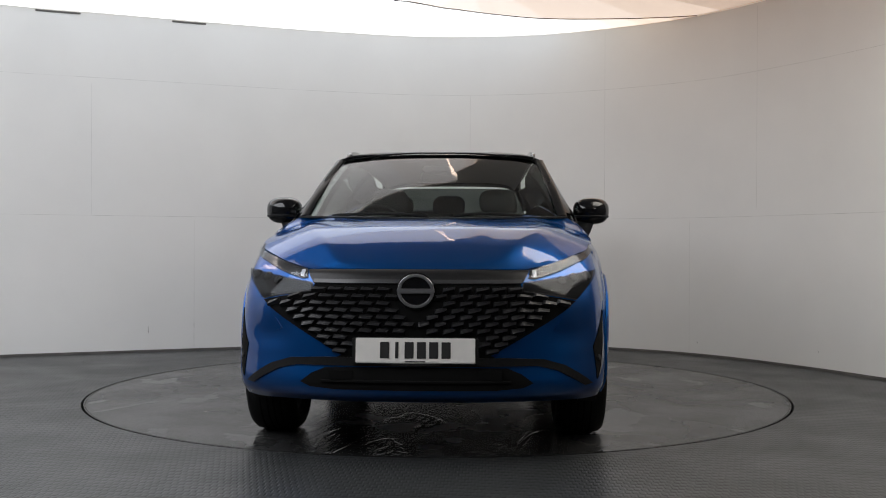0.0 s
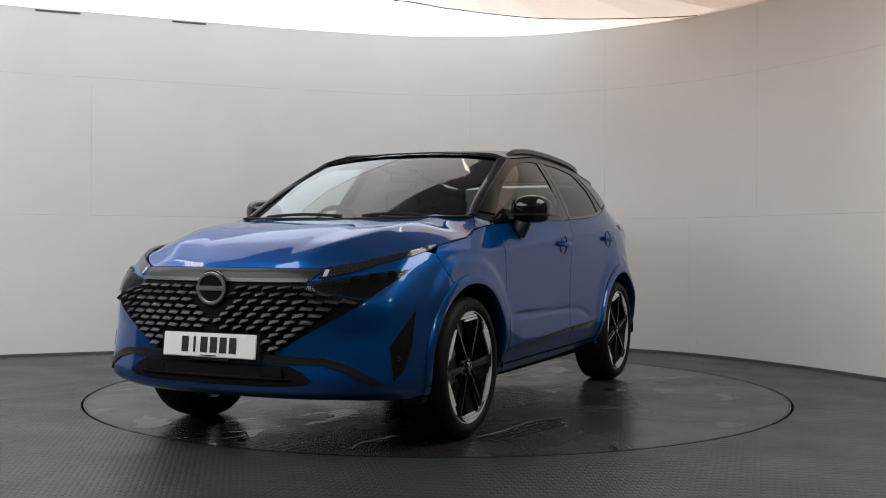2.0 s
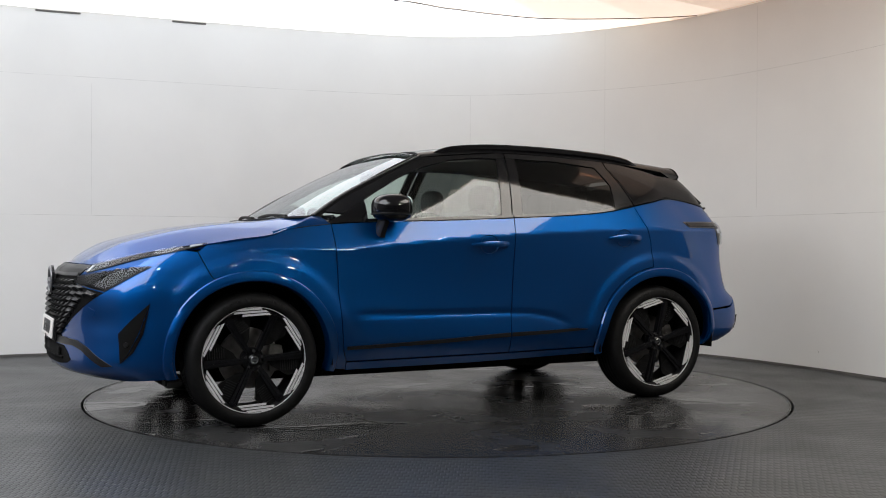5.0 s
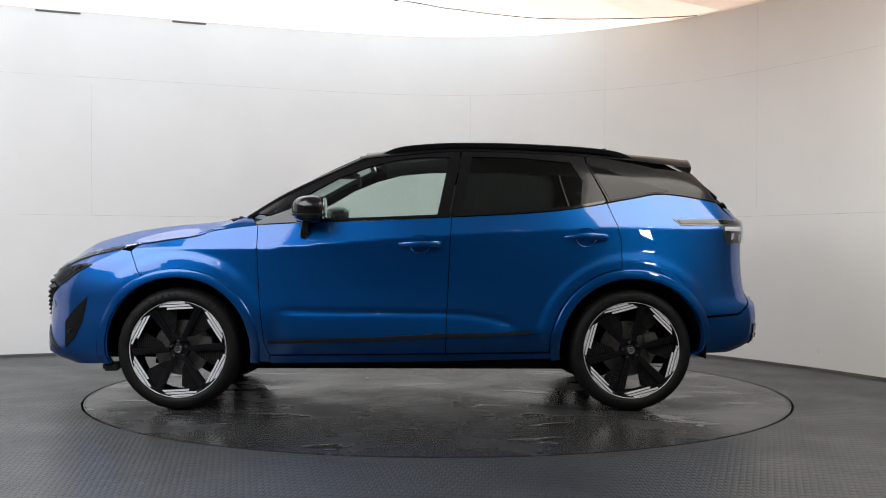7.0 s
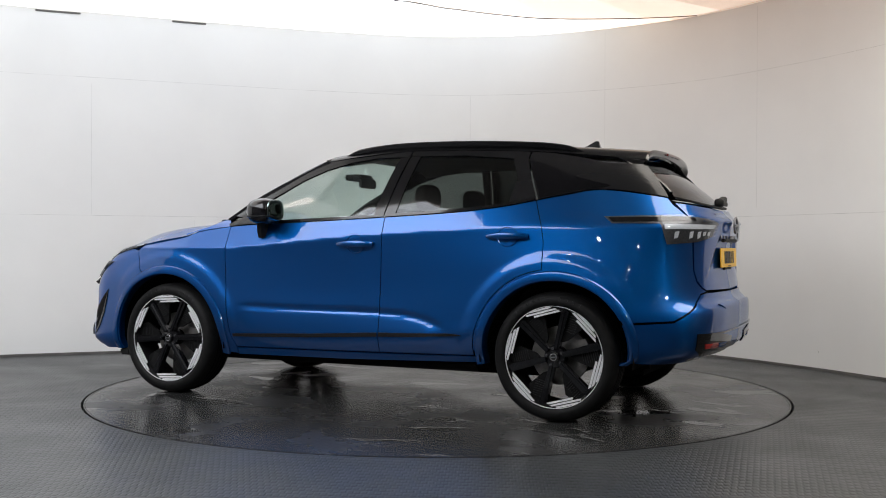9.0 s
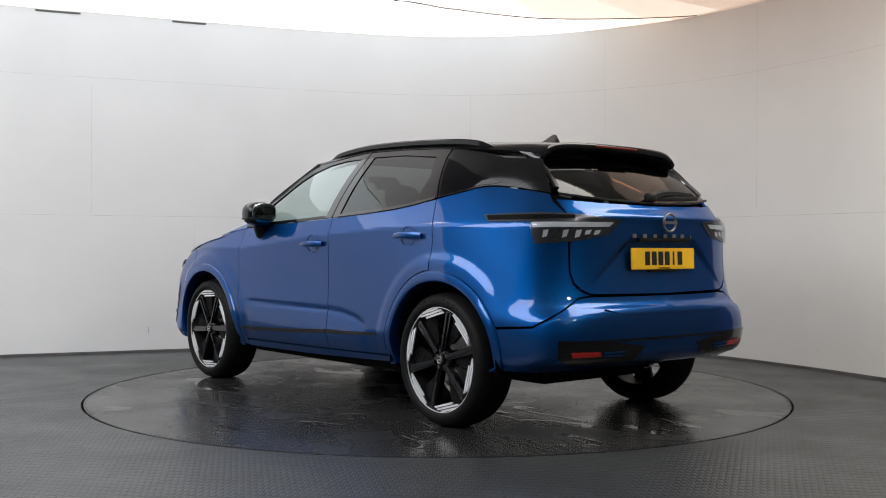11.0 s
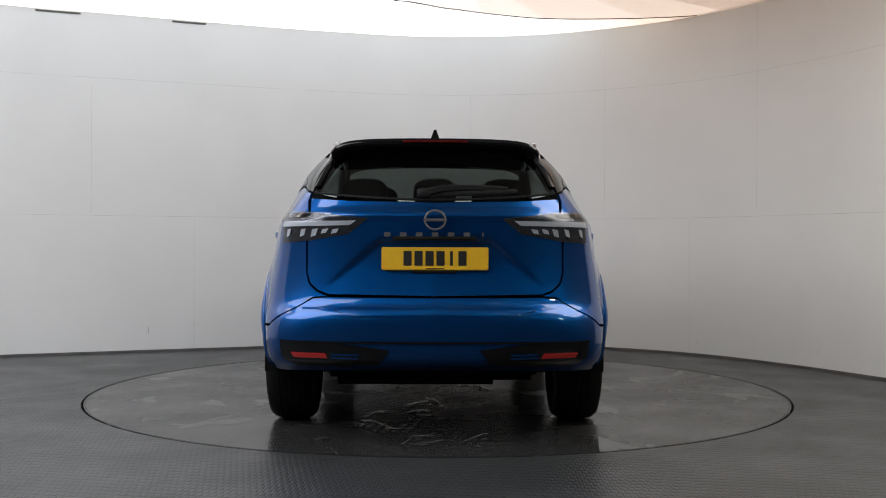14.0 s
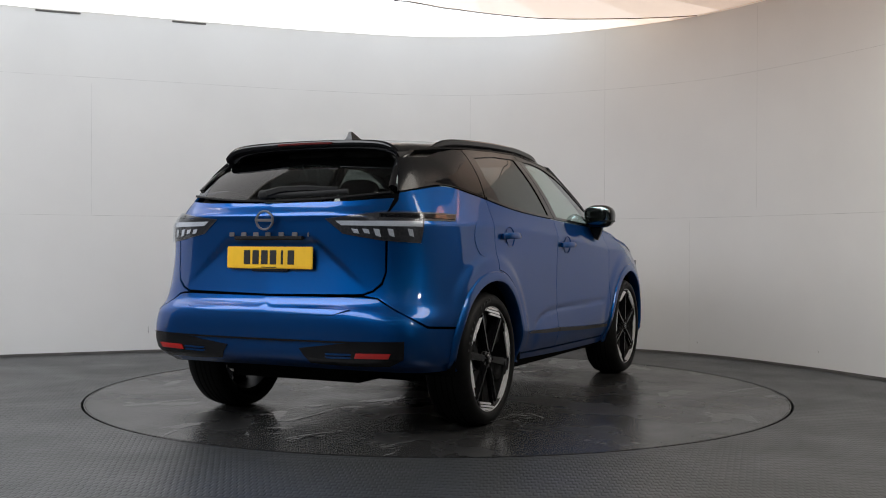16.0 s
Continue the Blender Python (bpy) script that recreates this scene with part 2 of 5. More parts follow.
def wall_strip(name, pts, z0, z1, thick, material, label):
    bm = bmesh.new()
    P = np.asarray(pts)
    d = np.gradient(P, axis=0)
    nrm = np.c_[d[:, 1], -d[:, 0]] / np.hypot(d[:, 0], d[:, 1])[:, None]
    if (nrm[len(P) // 2] * (P[len(P) // 2] - np.array([-0.8, -1]))).sum() < 0:
        nrm = -nrm
    Q = P + nrm * thick
    V = [[bm.verts.new((*p, z0)), bm.verts.new((*p, z1)), bm.verts.new((*q, z1)), bm.verts.new((*q, z0))] for p, q in zip(P, Q)]
    for A, B in zip(V, V[1:]):
        for j in range(4):
            bm.faces.new((A[j], A[(j + 1) % 4], B[(j + 1) % 4], B[j]))
    bm.faces.new(V[0]), bm.faces.new(V[-1][::-1])
    bmesh.ops.recalc_face_normals(bm, faces=bm.faces[:])
    ob = obj(name, bm, material)
    ob.data.set_sharp_from_angle(angle=radians(35))
    return tagged(ob, label, kind="structure")


wall_strip("wall_curved", WALL, -0.02, WALL_TOP, 0.12, WALLMAT, "curved white-painted cyclorama wall with faint panel joints")
back = smooth_line([(-5.6, -1.2), (-5.6, -3), (-5.5, -5), (-5.3, -8), (-4, -10), (-1, -10.8), (2, -10.5), (4, -9), (4.3, -6), (4.0, -3.4), (3.7, -1.6), (3.50, -0.35)], 60)
wall_strip("wall_back", back, -0.02, CEIL, 0.12, WALLDARK, "dark grey studio wall behind the camera")


def inward(P, d):
    """Plan curve P moved d metres into the bay."""
    g = np.gradient(P, axis=0)
    n = np.c_[g[:, 1], -g[:, 0]] / np.hypot(g[:, 0], g[:, 1])[:, None]
    if (n[len(P) // 2] * (P[len(P) // 2] - np.array([-0.8, -3.5]))).sum() > 0:
        n = -n
    return P + n * np.asarray(d)[..., None]


def wall_line(name, i0, i1, z, w, material, label, proud=0.0015):
    Q = inward(WALL, np.full(len(WALL), proud))[i0:i1]
    bm = bmesh.new()
    V = [(bm.verts.new((*q, z - w / 2)), bm.verts.new((*q, z + w / 2))) for q in Q]
    for A, B in zip(V, V[1:]):
        bm.faces.new((A[0], B[0], B[1], A[1]))
    return tagged(obj(name, bm, material, smooth=False), label, kind="structure")


JOINT = mat("joint_filler", (0.64, 0.64, 0.63), rough=0.7, vary=0.15, scale=6)
BASE = mat("baseboard_grey", (0.10, 0.095, 0.09), rough=0.6, vary=0.3, scale=5)
wall_line("trim_lower_joint", 18, 130, 1.232, 0.004, JOINT, "faint horizontal wall panel joint")
wall_line("trim_upper_joint", 18, 130, 2.455, 0.004, JOINT, "faint horizontal wall panel joint")
wall_line("baseboard", 0, 161, 0.011, 0.022, BASE, "dark seam strip along the wall foot", 0.003)
for k, (i, z0, z1) in enumerate(((112, 1.24, 2.4), (103, 0.03, 1.2), (76, 1.9, 2.45), (52, 0.03, 1.2), (44, 1.3, 3.0), (62, 1.3, 3.0))):
    q = inward(WALL, np.full(len(WALL), 0.0015))[i]
    t = (WALL[i + 1] - WALL[i - 1]) / np.linalg.norm(WALL[i + 1] - WALL[i - 1]) * 0.0015
    bm = bmesh.new()
    bm.faces.new([bm.verts.new(v) for v in ((*(q - t), z0), (*(q + t), z0), (*(q + t), z1), (*(q - t), z1))])
    tagged(obj("trim_upright_joint", bm, JOINT), "faint upright wall panel joint", kind="structure")

# narrow dark slots under the ceiling
for i0, i1 in ((102, 106), (113, 118)):
    wall_line("trim_slot", i0, i1, WALL_TOP - 0.030, 0.016, BASE, "narrow dark slot at the top of the wall", 0.004)

# small scuffs near the wall foot
SCUFF = mat("scuff_grey", (0.32, 0.31, 0.30), rough=0.8)
for i, z0, z1, w in ((107, 0.17, 0.24, 0.006), (103, 0.21, 0.26, 0.005), (103.6, 0.10, 0.15, 0.004), (51, 0.11, 0.13, 0.012), (37, 0.14, 0.16, 0.012)):
    q = inward(WALL, np.full(len(WALL), 0.002))[int(i)]
    t = (WALL[int(i) + 1] - WALL[int(i) - 1]) / np.linalg.norm(WALL[int(i) + 1] - WALL[int(i) - 1]) * w / 2
    bm = bmesh.new()
    bm.faces.new([bm.verts.new(v) for v in ((*(q - t), z0), (*(q + t * 0.6), z0 + 0.01), (*(q + t), z1), (*(q - t * 0.4), z1 - 0.01))])
    tagged(obj("wall_scuff", bm, SCUFF), "grey scuff mark on the wall foot", kind="structure")

bm = bmesh.new()
for z in (CEIL, CEIL + 0.1):
    bm.faces.new([bm.verts.new((x, y, z)) for x, y in ((-7, -12), (6, -12), (6, 5), (-7, 5))])
tagged(obj("ceiling", bm, CEILMAT, smooth=False), "plain off-white plaster ceiling", kind="structure")

# luminous stretch ceiling that follows the curved wall, white over the middle; the dim warm zones towards one end paint
# light on the ceiling as emission
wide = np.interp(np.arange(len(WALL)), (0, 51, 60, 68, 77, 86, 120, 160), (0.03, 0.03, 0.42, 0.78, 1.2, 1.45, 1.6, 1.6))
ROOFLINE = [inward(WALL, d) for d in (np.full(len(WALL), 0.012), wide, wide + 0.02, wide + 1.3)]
panel = tagged(new("ceiling_light"), "white luminous stretch ceiling following the curved wall, warm light on the ceiling beside it painted as emission", "ceiling light")
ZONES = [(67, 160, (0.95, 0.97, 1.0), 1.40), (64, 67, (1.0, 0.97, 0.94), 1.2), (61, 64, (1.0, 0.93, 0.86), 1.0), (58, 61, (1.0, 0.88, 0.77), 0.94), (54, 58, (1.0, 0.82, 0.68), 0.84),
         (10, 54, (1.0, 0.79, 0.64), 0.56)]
# ceiling beyond the panel's edge: the light falling on it is put into emission
INNER_GLOW = [(90, 160, (1.0, 0.95, 0.92), 1.0), (82, 90, (1.0, 0.93, 0.88), 0.92), (74, 82, (1.0, 0.91, 0.84), 0.92), (66, 74, (1.0, 0.87, 0.78), 0.84), (56, 66, (1.0, 0.83, 0.71), 0.74), (48, 56, (1.0, 0.80, 0.66), 0.64),
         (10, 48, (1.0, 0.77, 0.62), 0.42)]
for zones, P, Q in ((ZONES, ROOFLINE[0], ROOFLINE[1]), (INNER_GLOW, ROOFLINE[2], ROOFLINE[3])):
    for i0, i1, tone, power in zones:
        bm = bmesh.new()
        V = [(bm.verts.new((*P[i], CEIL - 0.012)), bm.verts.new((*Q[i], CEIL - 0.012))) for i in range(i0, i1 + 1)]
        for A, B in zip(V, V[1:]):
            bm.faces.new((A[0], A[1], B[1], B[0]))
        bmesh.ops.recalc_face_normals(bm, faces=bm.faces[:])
        part("diffuser", bm, mat("ceiling_glow", tone, rough=0.5, emit=power), panel, "glowing ceiling sheet, panel and painted ceiling light alike", smooth=False)
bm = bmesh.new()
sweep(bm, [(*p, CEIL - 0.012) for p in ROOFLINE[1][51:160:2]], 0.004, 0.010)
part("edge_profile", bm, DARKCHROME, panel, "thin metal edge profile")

# unseen fill panels, added along both sides beside the camera to brighten walls and floor
FILL_COOL = mat("fill_panel_cool", (0.93, 0.95, 1.0), rough=0.5, emit=4.7)
FILL_WARM = mat("fill_panel_warm", (1.0, 0.94, 0.86), rough=0.5, emit=5.2)
for line, material, reach_, label in ((back[1:14], FILL_COOL, 4.1, "added unseen cool white fill panel"), (back[50:59], FILL_WARM, 2.3, "added unseen warm white fill panel")):
    bm = bmesh.new()
    V = [(bm.verts.new((*p, CEIL - 0.02)), bm.verts.new((*q, CEIL - 0.02))) for p, q in zip(inward(line, np.full(len(line), 0.25)), inward(line, np.full(len(line), reach_)))]
    for A, B in zip(V, V[1:]):
        bm.faces.new((A[0], A[1], B[1], B[0]))
    bmesh.ops.recalc_face_normals(bm, faces=bm.faces[:])
    if bm.faces[:][0].normal.z > 0:
        bmesh.ops.reverse_faces(bm, faces=bm.faces[:])
    root = tagged(new("fill_panel"), label + " along the side wall", "ceiling light")
    part("diffuser", bm, material, root, "evenly glowing diffuser", smooth=False)

# studio panel on a stand, beside and behind the camera
SOFT = mat("panel_diffuser", (1.0, 0.98, 0.95), rough=0.5, emit=60.0)
SPOT = mat("spot_lens", (1.0, 0.97, 0.93), rough=0.4, emit=150.0)


def studio_panel(x, y, h, target):
    root = tagged(new("studio_light"), "square studio light panel on a tall black stand, lit", "studio light")
    root.matrix_basis = pose(x, y, 0)
    head = look((0, 0, h), (target[0] - x, target[1] - y, target[2]))
    bm = bmesh.new()
    box(bm, 0, 0, 0, .30, .26, .004, 0, head)
    part("diffuser", bm, SOFT, root, "white glowing face", smooth=False)
    bm = bmesh.new()
    box(bm, 0, 0, .05, .36, .32, .09, .02, head)
    part("housing", bm, PLASTIC, root, "black housing")
    bm = bmesh.new()
    cyl(bm, pose(0, 0, h / 2 - .02), .025, .018, h - .04, 16)
    part("pole", bm, PLASTIC, root)
    for k in range(3):
        bm = bmesh.new()
        a = 2.094 * k
        sweep(bm, [(0, 0, .6), (.45 * math.cos(a), .45 * math.sin(a), .012)], .022, .022)
        part("leg", bm, PLASTIC, root)
    return root


studio_panel(3.1, -4.8, 2.45, (0, 0, 0.9))


def spotlight(x, y):
    root = tagged(new("ceiling_spotlight"), "small square recessed ceiling spotlight, lit", "ceiling light", "ceiling spotlights")
    root.matrix_basis = pose(x, y, CEIL)
    bm = bmesh.new()
    box(bm, 0, 0, -.012, .09, .09, .012)
    part("lens", bm, SPOT, root, "glowing white lens", smooth=False)
    bm = bmesh.new()
    sweep(bm, [(.06, .06, -.012), (-.06, .06, -.012), (-.06, -.06, -.012), (.06, -.06, -.012)], .03, .022, closed=True)
    part("bezel", bm, PLATEW, root, "white square bezel", smooth=False)
    return root


for x, y in ((-1.4, -6.6), (-0.4, -7.9), (-2.6, -5.0), (1.6, -6.2), (0.8, -4.4), (-1.2, -4.4), (2.6, -3.0), (2.8, -7.4)):
    spotlight(x, y)


# ---- the car: x forward, y to its left, z up, origin between the axles ----
from mathutils.bvhtree import BVHTree
from mathutils.geometry import delaunay_2d_cdt

car = tagged(new("car"), "metallic blue crossover car with black roof standing on the turntable", "car")
AXLE, HUB_Z, HUB_Y = 1.3325, 0.36, 0.885

# lines round the body from the nose's middle to the tail's middle, low to high
rails = [
    [(2.17, 0, .265), (2.15, .3, .265), (2.08, .55, .265), (1.95, .76, .26), (1.80, .85, .27), (1.33, .85, .27), (.82, .84, .272), (0, .84, .278),
     (-.85, .84, .30), (-1.33, .85, .33), (-1.72, .85, .335), (-1.93, .76, .335), (-2.04, .5, .345), (-2.07, 0, .35)],
    [(2.268, 0, .315), (2.25, .3, .315), (2.20, .55, .32), (2.085, .755, .33), (1.86, .868, .34), (1.33, .885, .36), (.82, .87, .345), (0, .87, .348),
     (-.85, .875, .365), (-1.33, .895, .4), (-1.74, .88, .40), (-2.04, .78, .40), (-2.14, .5, .40), (-2.165, 0, .40)],
    [(2.262, 0, .46), (2.25, .3, .47), (2.195, .55, .47), (2.085, .745, .47), (1.87, .865, .49), (1.33, .912, .5), (.82, .893, .43), (0, .885, .435),
     (-.85, .900, .46), (-1.33, .915, .5), (-1.76, .89, .5), (-2.07, .785, .5), (-2.165, .5, .5), (-2.185, 0, .5)],
    [(2.258, 0, .6), (2.245, .3, .6), (2.19, .55, .6), (2.08, .735, .6), (1.88, .855, .6), (1.33, .918, .62), (.82, .906, .565), (0, .890, .562),
     (-.85, .900, .56), (-1.33, .918, .62), (-1.77, .892, .59), (-2.06, .775, .61), (-2.165, .5, .635), (-2.185, 0, .645)],
    [(2.25, 0, .73), (2.235, .3, .73), (2.18, .55, .73), (2.07, .72, .73), (1.88, .845, .73), (1.33, .912, .76), (.82, .90, .72), (0, .887, .72),
     (-.85, .898, .74), (-1.33, .915, .76), (-1.76, .875, .70), (-2.00, .76, .69), (-2.11, .5, .695), (-2.14, 0, .70)],
    [(2.205, 0, .84), (2.19, .3, .84), (2.12, .52, .84), (1.98, .72, .845), (1.82, .825, .86), (1.33, .893, .88), (.82, .897, .88), (0, .893, .88),
     (-.85, .898, .9), (-1.33, .902, .89), (-1.75, .85, .86), (-1.97, .745, .86), (-2.090, .5, .87), (-2.122, 0, .87)],
    [(2.15, 0, .866), (2.14, .3, .866), (2.09, .5, .866), (1.90, .70, .925), (1.70, .80, .96), (1.33, .884, .948), (.82, .897, .955), (0, .903, 1.02),
     (-.85, .896, 1.07), (-1.33, .876, 1.085), (-1.70, .822, 1.08), (-1.955, .745, 1.085), (-2.095, .5, 1.10), (-2.14, 0, 1.105)],
    [(2.12, 0, .88), (2.11, .3, .88), (2.06, .48, .88), (1.86, .68, .94), (1.6, .785, .99), (1.33, .825, 1.03), (.86, .825, 1.095), (0, .870, 1.13),
     (-.85, .853, 1.178), (-1.33, .778, 1.256), (-1.56, .708, 1.290), (-1.90, .632, 1.243), (-2.05, .42, 1.20), (-2.085, 0, 1.192)],
]
NU, NV = 421, 111
grid = np.stack([smooth_line(r, NU) for r in rails])
grid = np.stack([np.concatenate([smooth_line(grid[:7, i], 96), smooth_line(grid[6:, i], 16)[1:]]) for i in range(NU)], 1)
grid[:, 0, 1] = grid[:, -1, 1] = 0


def ease(t):
    t = np.clip(t, 0, 1)
    return t * t * (3 - 2 * t)


# recess round the rear plate: steep at its slanting flanks and top, fading out below
gx, gy, gz = grid[..., 0], grid[..., 1], grid[..., 2]
half = np.interp(gz, (.78, 1.0), (.545, .285))
dent = 0.018 * ease((half - gy) / 0.035) * ease((1.012 - gz) / 0.022) * ease((gz - .72) / .28) * (gx < -1.8)
# hollow behind the front corner vents and a fold that runs in from them
dent2 = 0.012 * np.exp(-(((gz - .565) / .055) ** 2 + ((gy - .70) / .10) ** 2)) * (gx > 1.75)
grid[..., 0] += dent - dent2
# pressed wedge along the doors: a crease, and below it a face that leans out to the sill strip
fold = np.interp(-gx, (-.80, -.4, .236, .40, .53, .66), (.572, .563, .557, .548, .526, .475))
reach = ease((.80 - gx) / .15) * ease((gx + .68) / .10)
grid[..., 1] += reach * 0.011 * np.clip((fold - gz) / np.maximum(fold - .44, .02), 0, 1) * ease((gz - .30) / .12)
grid[..., 1] -= reach * 0.009 * np.clip(1 - abs(gz - fold - .018) / .022, 0, 1)
# swelling of the body round the wheel arches
for sx in (1, -1):
    rr = np.hypot(gx - sx * AXLE, gz - HUB_Z)
    grid[..., 1] += 0.011 * ease((.585 - rr) / .06) * ease((gz - .30) / .2) * ease((1.80 - abs(gx)) / .12)
# shelf under the rear lamps and the crease of the rear bumper
grid[..., 0] -= 0.016 * ease((gz - 1.10) / .02) * ease((1.17 - gz) / .04) * (gx < -1.85) * ease((.62 - gy) / .1)

# upper side between beltline and roof edge
belt_line = [(.93, .80, 1.10), (.75, .838, 1.098), (.53, .86, 1.10), (.06, .87, 1.127), (-.27, .87, 1.143), (-.6, .862, 1.166), (-.98, .848, 1.19), (-1.2, .818, 1.228),
             (-1.49, .757, 1.286), (-1.8, .67, 1.265), (-1.93, .64, 1.235)]
roof_edge = [(.95, .745, 1.135), (.78, .715, 1.245), (.60, .69, 1.34), (.25, .64, 1.505), (-.3, .62, 1.555), (-.65, .61, 1.55), (-1.0, .60, 1.535), (-1.22, .59, 1.52),
             (-1.49, .572, 1.49), (-1.68, .552, 1.46), (-1.76, .540, 1.44)]
NX = 101
top_row = grid[-1]
rim = top_row[(top_row[:, 0] < .935) & (top_row[:, 0] > -1.935)]
bl, re = smooth_line(belt_line, NX), smooth_line(roof_edge, NX)
bl = np.stack([bl[:, 0]] + [np.interp(-bl[:, 0], -rim[:, 0], rim[:, k]) for k in (1, 2)], 1)


def belt_pt(x, dz=0.0):
    """A point on the beltline, lifted by dz."""
    return (x, float(np.interp(-x, -top_row[:, 0], top_row[:, 1])), float(np.interp(-x, -top_row[:, 0], top_row[:, 2])) + dz)


def belt_run(x0, x1, dz=0.0, n=10):
    return [belt_pt(x0 + (x1 - x0) * i / n, dz) for i in range(n + 1)]


vv = np.linspace(0, 1, 25)[:, None, None]
upper = bl[None] * (1 - vv) + re[None] * vv
upper[..., 1] += 0.022 * np.sin(np.pi * vv[..., 0])


def grid_mesh(G):
    nv, nu = G.shape[:2]
    V = G.reshape(-1, 3)
    F = [(j * nu + i, j * nu + i + 1, (j + 1) * nu + i + 1, (j + 1) * nu + i) for j in range(nv - 1) for i in range(nu - 1)]
    return V, F


def surface(*grids):
    """The body surface for projecting panels on: a search tree, vertices, triangles and smooth outward normals."""
    Vs, Ts, Ns, off = [], [], [], 0
    for G in grids:
        V, F = grid_mesh(G)
        T = np.array([t for a, b, c, d in F for t in ((a, b, c), (a, c, d))])
        fn = np.cross(V[T[:, 1]] - V[T[:, 0]], V[T[:, 2]] - V[T[:, 0]])
        N = np.zeros_like(V)
        for k in range(3):
            np.add.at(N, T[:, k], fn)
        N /= np.linalg.norm(N, axis=1)[:, None] + 1e-12
        if N[:, 1].mean() < 0:
            N = -N
        Vs.append(V), Ts.append(T + off), Ns.append(N)
        off += len(V)
    V, T, N = np.concatenate(Vs), np.concatenate(Ts), np.concatenate(Ns)
    tree = BVHTree.FromPolygons([tuple(v) for v in V], [tuple(int(i) for i in t) for t in T])
    return tree, V, T, N


SKIN = surface(grid, upper)
CORE, ROUND = 1.2, 0.9


def s_of(x, y=0.9):
    """How far round the body a plan point lies: x along the sides, then the angle round the ends."""
    if abs(x) <= CORE:
        return x
    a = math.atan2(abs(x) - CORE, max(abs(y), 0.0))
    return math.copysign(CORE + ROUND * a, x)


def cast(s, z, off=0.0):
    """The point of the left body half at s, z, lifted off the skin, and the normal there."""
    tree, V, T, N = SKIN
    if abs(s) <= CORE:
        o, d = Vector((s, 3, z)), Vector((0, -1, 0))
    else:
        a = min((abs(s) - CORE) / ROUND, math.pi / 2 - 1e-4)
        sg = math.copysign(1, s)
        w = Vector((sg * math.sin(a), math.cos(a), 0))
        o, d = Vector((sg * CORE, 0, z)) + w * 3, -w
    hit, n, i, _ = tree.ray_cast(o, d)
    if hit is None:
        hit, n, i, _ = tree.find_nearest(o + d * 2.1)
    ta, tb, tc = (Vector(V[j]) for j in T[i])
    e0, e1, e2 = tb - ta, tc - ta, hit - ta
    d00, d01, d11, d20, d21 = e0.dot(e0), e0.dot(e1), e1.dot(e1), e2.dot(e0), e2.dot(e1)
    den = d00 * d11 - d01 * d01 or 1e-12
    v, w = (d11 * d20 - d01 * d21) / den, (d00 * d21 - d01 * d20) / den
    nn = Vector(N[T[i][0]] * (1 - v - w) + N[T[i][1]] * v + N[T[i][2]] * w).normalized()
    return hit + nn * off, nn


def sz(*pts):
    """Polygon corners given as (x, z) on the side or (x, y, z) round the ends, to (s, z)."""
    return [(s_of(p[0]), p[1]) if len(p) == 2 else (s_of(p[0], p[1]), p[2]) for p in pts]


def arc(cx, r, a0, a1, n=24):
    return [(cx + r * math.cos(radians(a0 + (a1 - a0) * i / n)), HUB_Z + r * math.sin(radians(a0 + (a1 - a0) * i / n))) for i in range(n + 1)]


def shrink(poly, d):
    n = len(poly)
    area = sum(poly[i][0] * poly[(i + 1) % n][1] - poly[(i + 1) % n][0] * poly[i][1] for i in range(n))
    sg = 1 if area > 0 else -1
    out = []
    for i in range(n):
        a, b, c = Vector(poly[i - 1]), Vector(poly[i]), Vector(poly[(i + 1) % n])
        e, f = (b - a).normalized(), (c - b).normalized()
        n1, n2 = Vector((-e.y, e.x)) * sg, Vector((-f.y, f.x)) * sg
        m = n1 + n2
        k = m.length_squared / 2
        out.append(tuple(b + m * (d / max(k, 0.35))))
    return out


